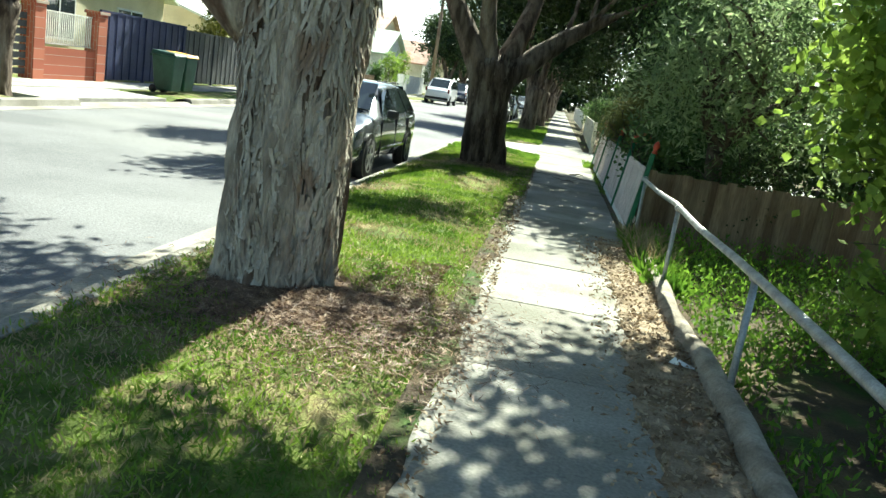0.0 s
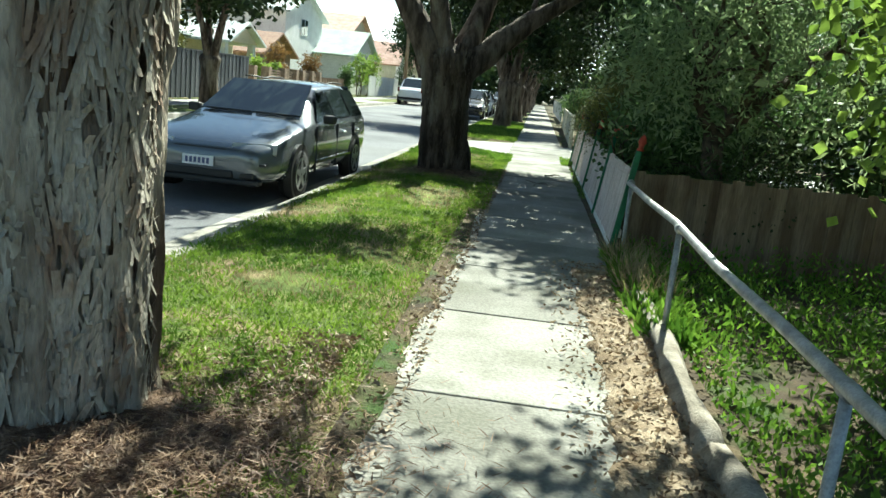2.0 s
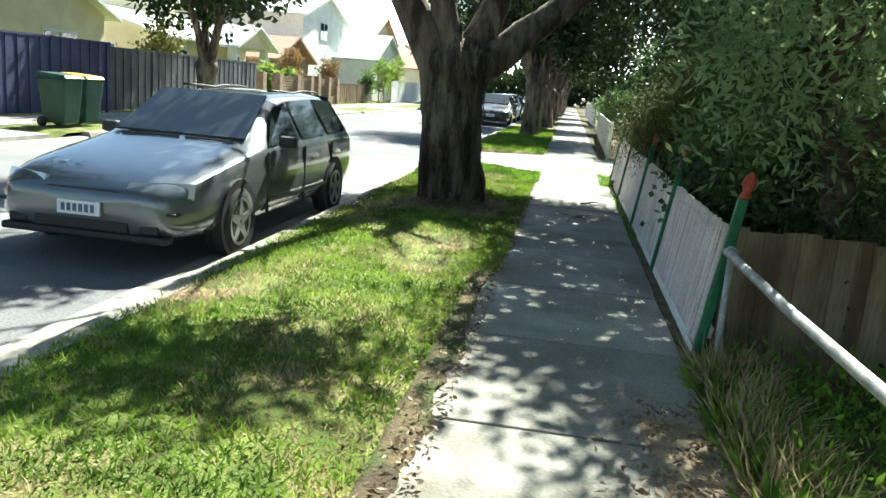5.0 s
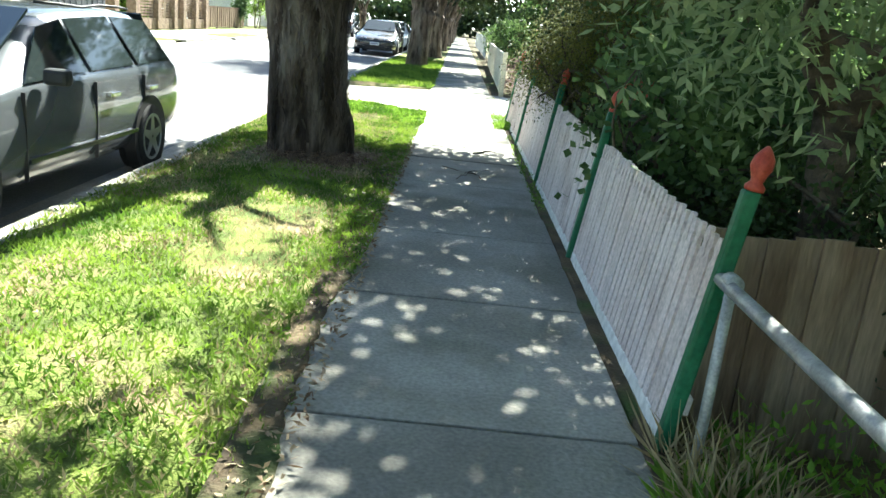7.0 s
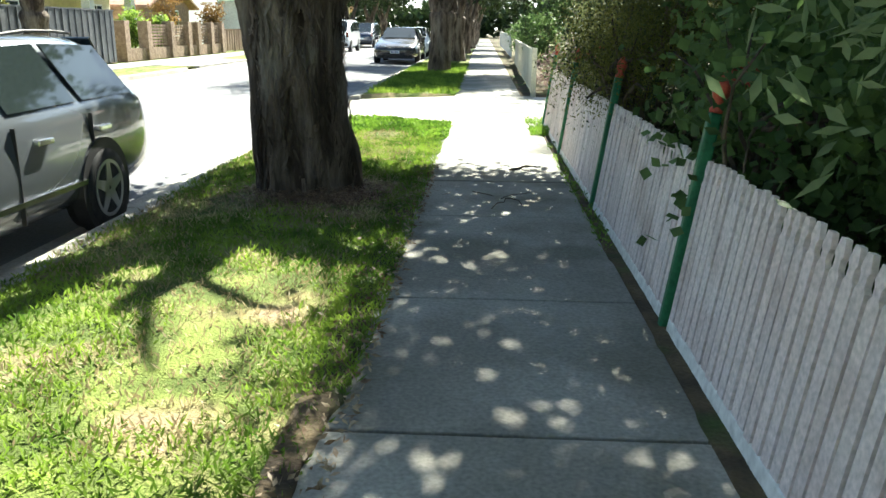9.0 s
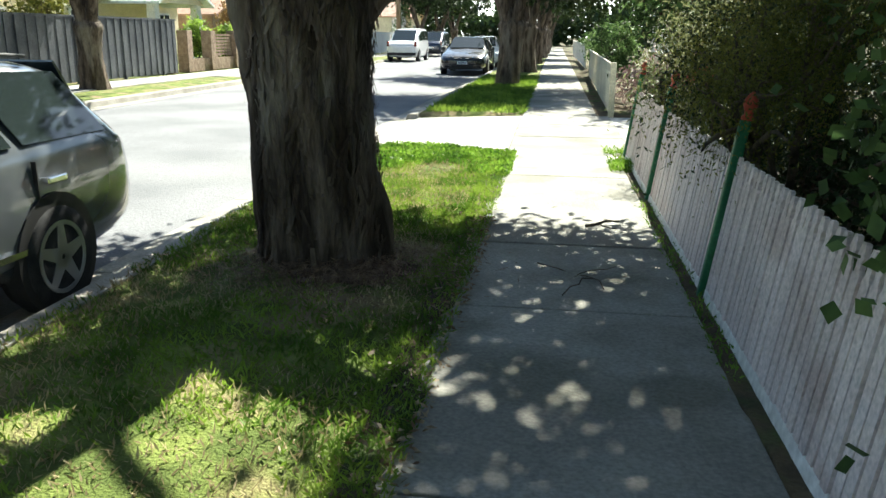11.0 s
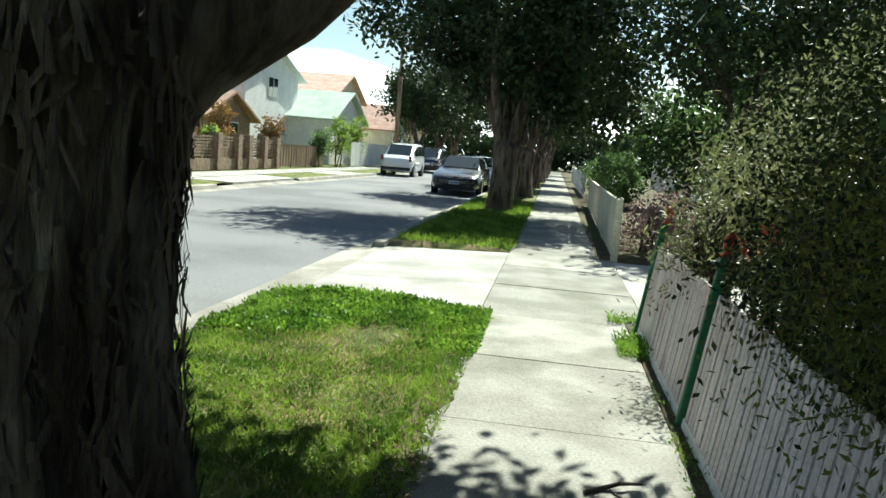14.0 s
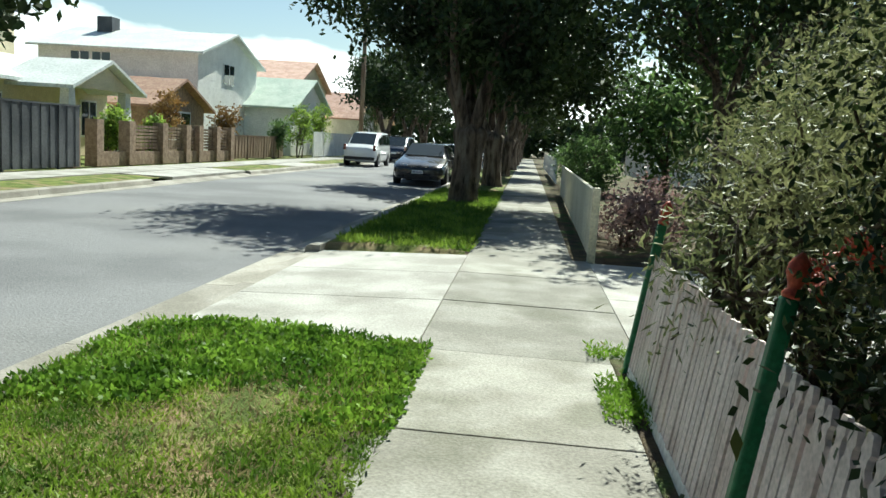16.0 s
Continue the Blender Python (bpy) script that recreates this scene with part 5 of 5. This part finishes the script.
def needles(name, n, cx, cy, spread, seed, label):
    """Fallen needles and thin bark shreds lying round a tree foot."""
    r = np.random.default_rng(seed)
    p = np.concatenate([r.normal(size=(n, 2)) * spread + (cx, cy), r.uniform(0.05, 0.085, n)[:, None]], 1)
    p[:, 2] += 0.05 * np.exp(-((p[:, 0] - cx) ** 2 + (p[:, 1] - cy) ** 2) / 0.12)
    v, f = leaf_quads(p, 0.085, 0.0035, r)
    v[:, 2] = np.repeat(p[:, 2], 4) + (v[:, 2] - np.repeat(p[:, 2], 4)) * 0.35
    return tagged(quads_ob(name, v, f, NEEDLE), label, "litter", kind="stuff")


NEEDLE = leaf_mat("fallen_needle", (0.11, 0.06, 0.04), (0.30, 0.20, 0.13), 0.06, 0.1)
needles("needle_litter", 16000, -1.5, 5.15, (0.48, 0.5), 64, "reddish-brown needles and bark shreds round the tree foot")
needles("needle_litter", 6000, -1.5, 15.4, (0.34, 0.3), 65, "brown needles round the dark tree foot")


def litter(name, n, x0, x1, y0, y1, seed, label, bias=1.0):
    r = np.random.default_rng(seed)
    p = np.stack([x1 - (x1 - x0) * (r.random(n) * r.random(n)) ** bias, r.uniform(y0, y1, n), r.uniform(0.03, 0.045, n)], 1)
    v, f = leaf_quads(p, 0.045, 0.008, r)
    v[:, 2] = np.clip(v[:, 2], 0.028, 0.06)
    return tagged(quads_ob(name, v, f, LITTER), label, "litter", kind="stuff")


litter("leaf_litter", 6500, 0.0, 0.70, 0.0, 9.6, 61, "dry brown leaves and bark beside the path", 0.7)
litter("leaf_litter", 2600, -1.0, -0.62, 0.0, 17.0, 62, "dry leaves along the grass edge")
litter("leaf_litter", 6000, -2.7, -1.0, 4.9, 6.9, 63, "bark scraps round the tree foot")
tw = tagged(new("fallen_twig"), "dark fallen twig with dry leaves on the path", "twig")
tubes("stick", [(bend((-0.25, 15.75, 0.02), (0.12, 15.35, 0.03), 5, 0.12, 2), [0.004] * 6, 6), (bend((-0.05, 15.55, 0.025), (0.22, 15.7, 0.03), 4, 0.1, 3), [0.003] * 5, 6), (bend((0.05, 15.45, 0.02), (-0.12, 15.2, 0.03), 4, 0.1, 5), [0.004] * 5, 6)], TWIG, tw)
tw2 = tagged(new("fallen_twig"), "small fallen twig on the path", "twig")
tubes("stick", [(bend((0.08, 16.85, 0.02), (0.32, 16.98, 0.04), 4, 0.1, 6), [0.012, 0.012, 0.01, 0.008, 0.006], 6), (bend((0.2, 16.9, 0.03), (0.3, 16.8, 0.03), 3, 0.1, 7), [0.006] * 4, 6)], TWIG, tw2)
pp = tagged(mesh_ob("paper_scrap", [(0.50, 5.55, 0.03), (0.62, 5.45, 0.05), (0.66, 5.50, 0.03), (0.54, 5.61, 0.05), (0.50, 5.55, 0.034), (0.62, 5.45, 0.054), (0.66, 5.50, 0.034), (0.54, 5.61, 0.054)], BOX_F, PLATE), "crumpled white paper scrap in the leaf litter", "litter")

# ---- footpath slabs, last ----
path = tagged(new("footpath"), "worn grey concrete footpath in long slabs", "pavement", kind="structure")
JY = [-6.0, -4.4, -2.8, -1.2, 0.4, 1.95, 3.45, 4.95, 6.35, 7.75, 9.1, 10.42, 11.78, 13.15, 14.96, 16.3, 17.62, 19.05, 20.58, 22.3, 23.9, 25.45]
while JY[-1] < 110:
    JY.append(JY[-1] + 1.6)
for k, (a, b) in enumerate(zip(JY, JY[1:])):
    r = random.Random(k)
    wide = 0.78 if 20.5 < a < 25.4 else 0.575
    dz, gap = r.uniform(-0.004, 0.004), 0.010 if a < 16.5 else 0.005
    box("slab", (-0.74, a + gap, -0.12), (wide, b - gap, 0.014 + dz), CONCRETE, path, 0.006)
tagged(box("path_bed", (-0.80, -6, -0.3), (0.84, 110, -0.006), SOIL), "dark soil in the path joints", "ground", kind="structure")
dr = tagged(new("driveway"), "pale concrete driveway crossing in square slabs", "driveway", kind="structure")
for a, b in ((20.75, 22.3), (22.31, 23.85), (23.86, 25.3)):
    for x0, x1 in ((KX + 0.17, -0.75),):
        mesh_ob("slab", [(x0, a, -0.3), (x1, a, -0.2), (x1, b, -0.2), (x0, b, -0.3), (x0, a, -0.07), (x1, a, 0.006), (x1, b, 0.006), (x0, b, -0.07)], BOX_F, DRIVE, dr, bevel=0.006)
for a, b in ((20.75, 23.0), (23.01, 25.4)):
    box("slab", (0.79, a, -0.2), (3.2, b, 0.004), DRIVE, dr, 0.006)
    box("slab", (3.21, a, -0.2), (6.6, b, 0.006), DRIVE, dr, 0.006)
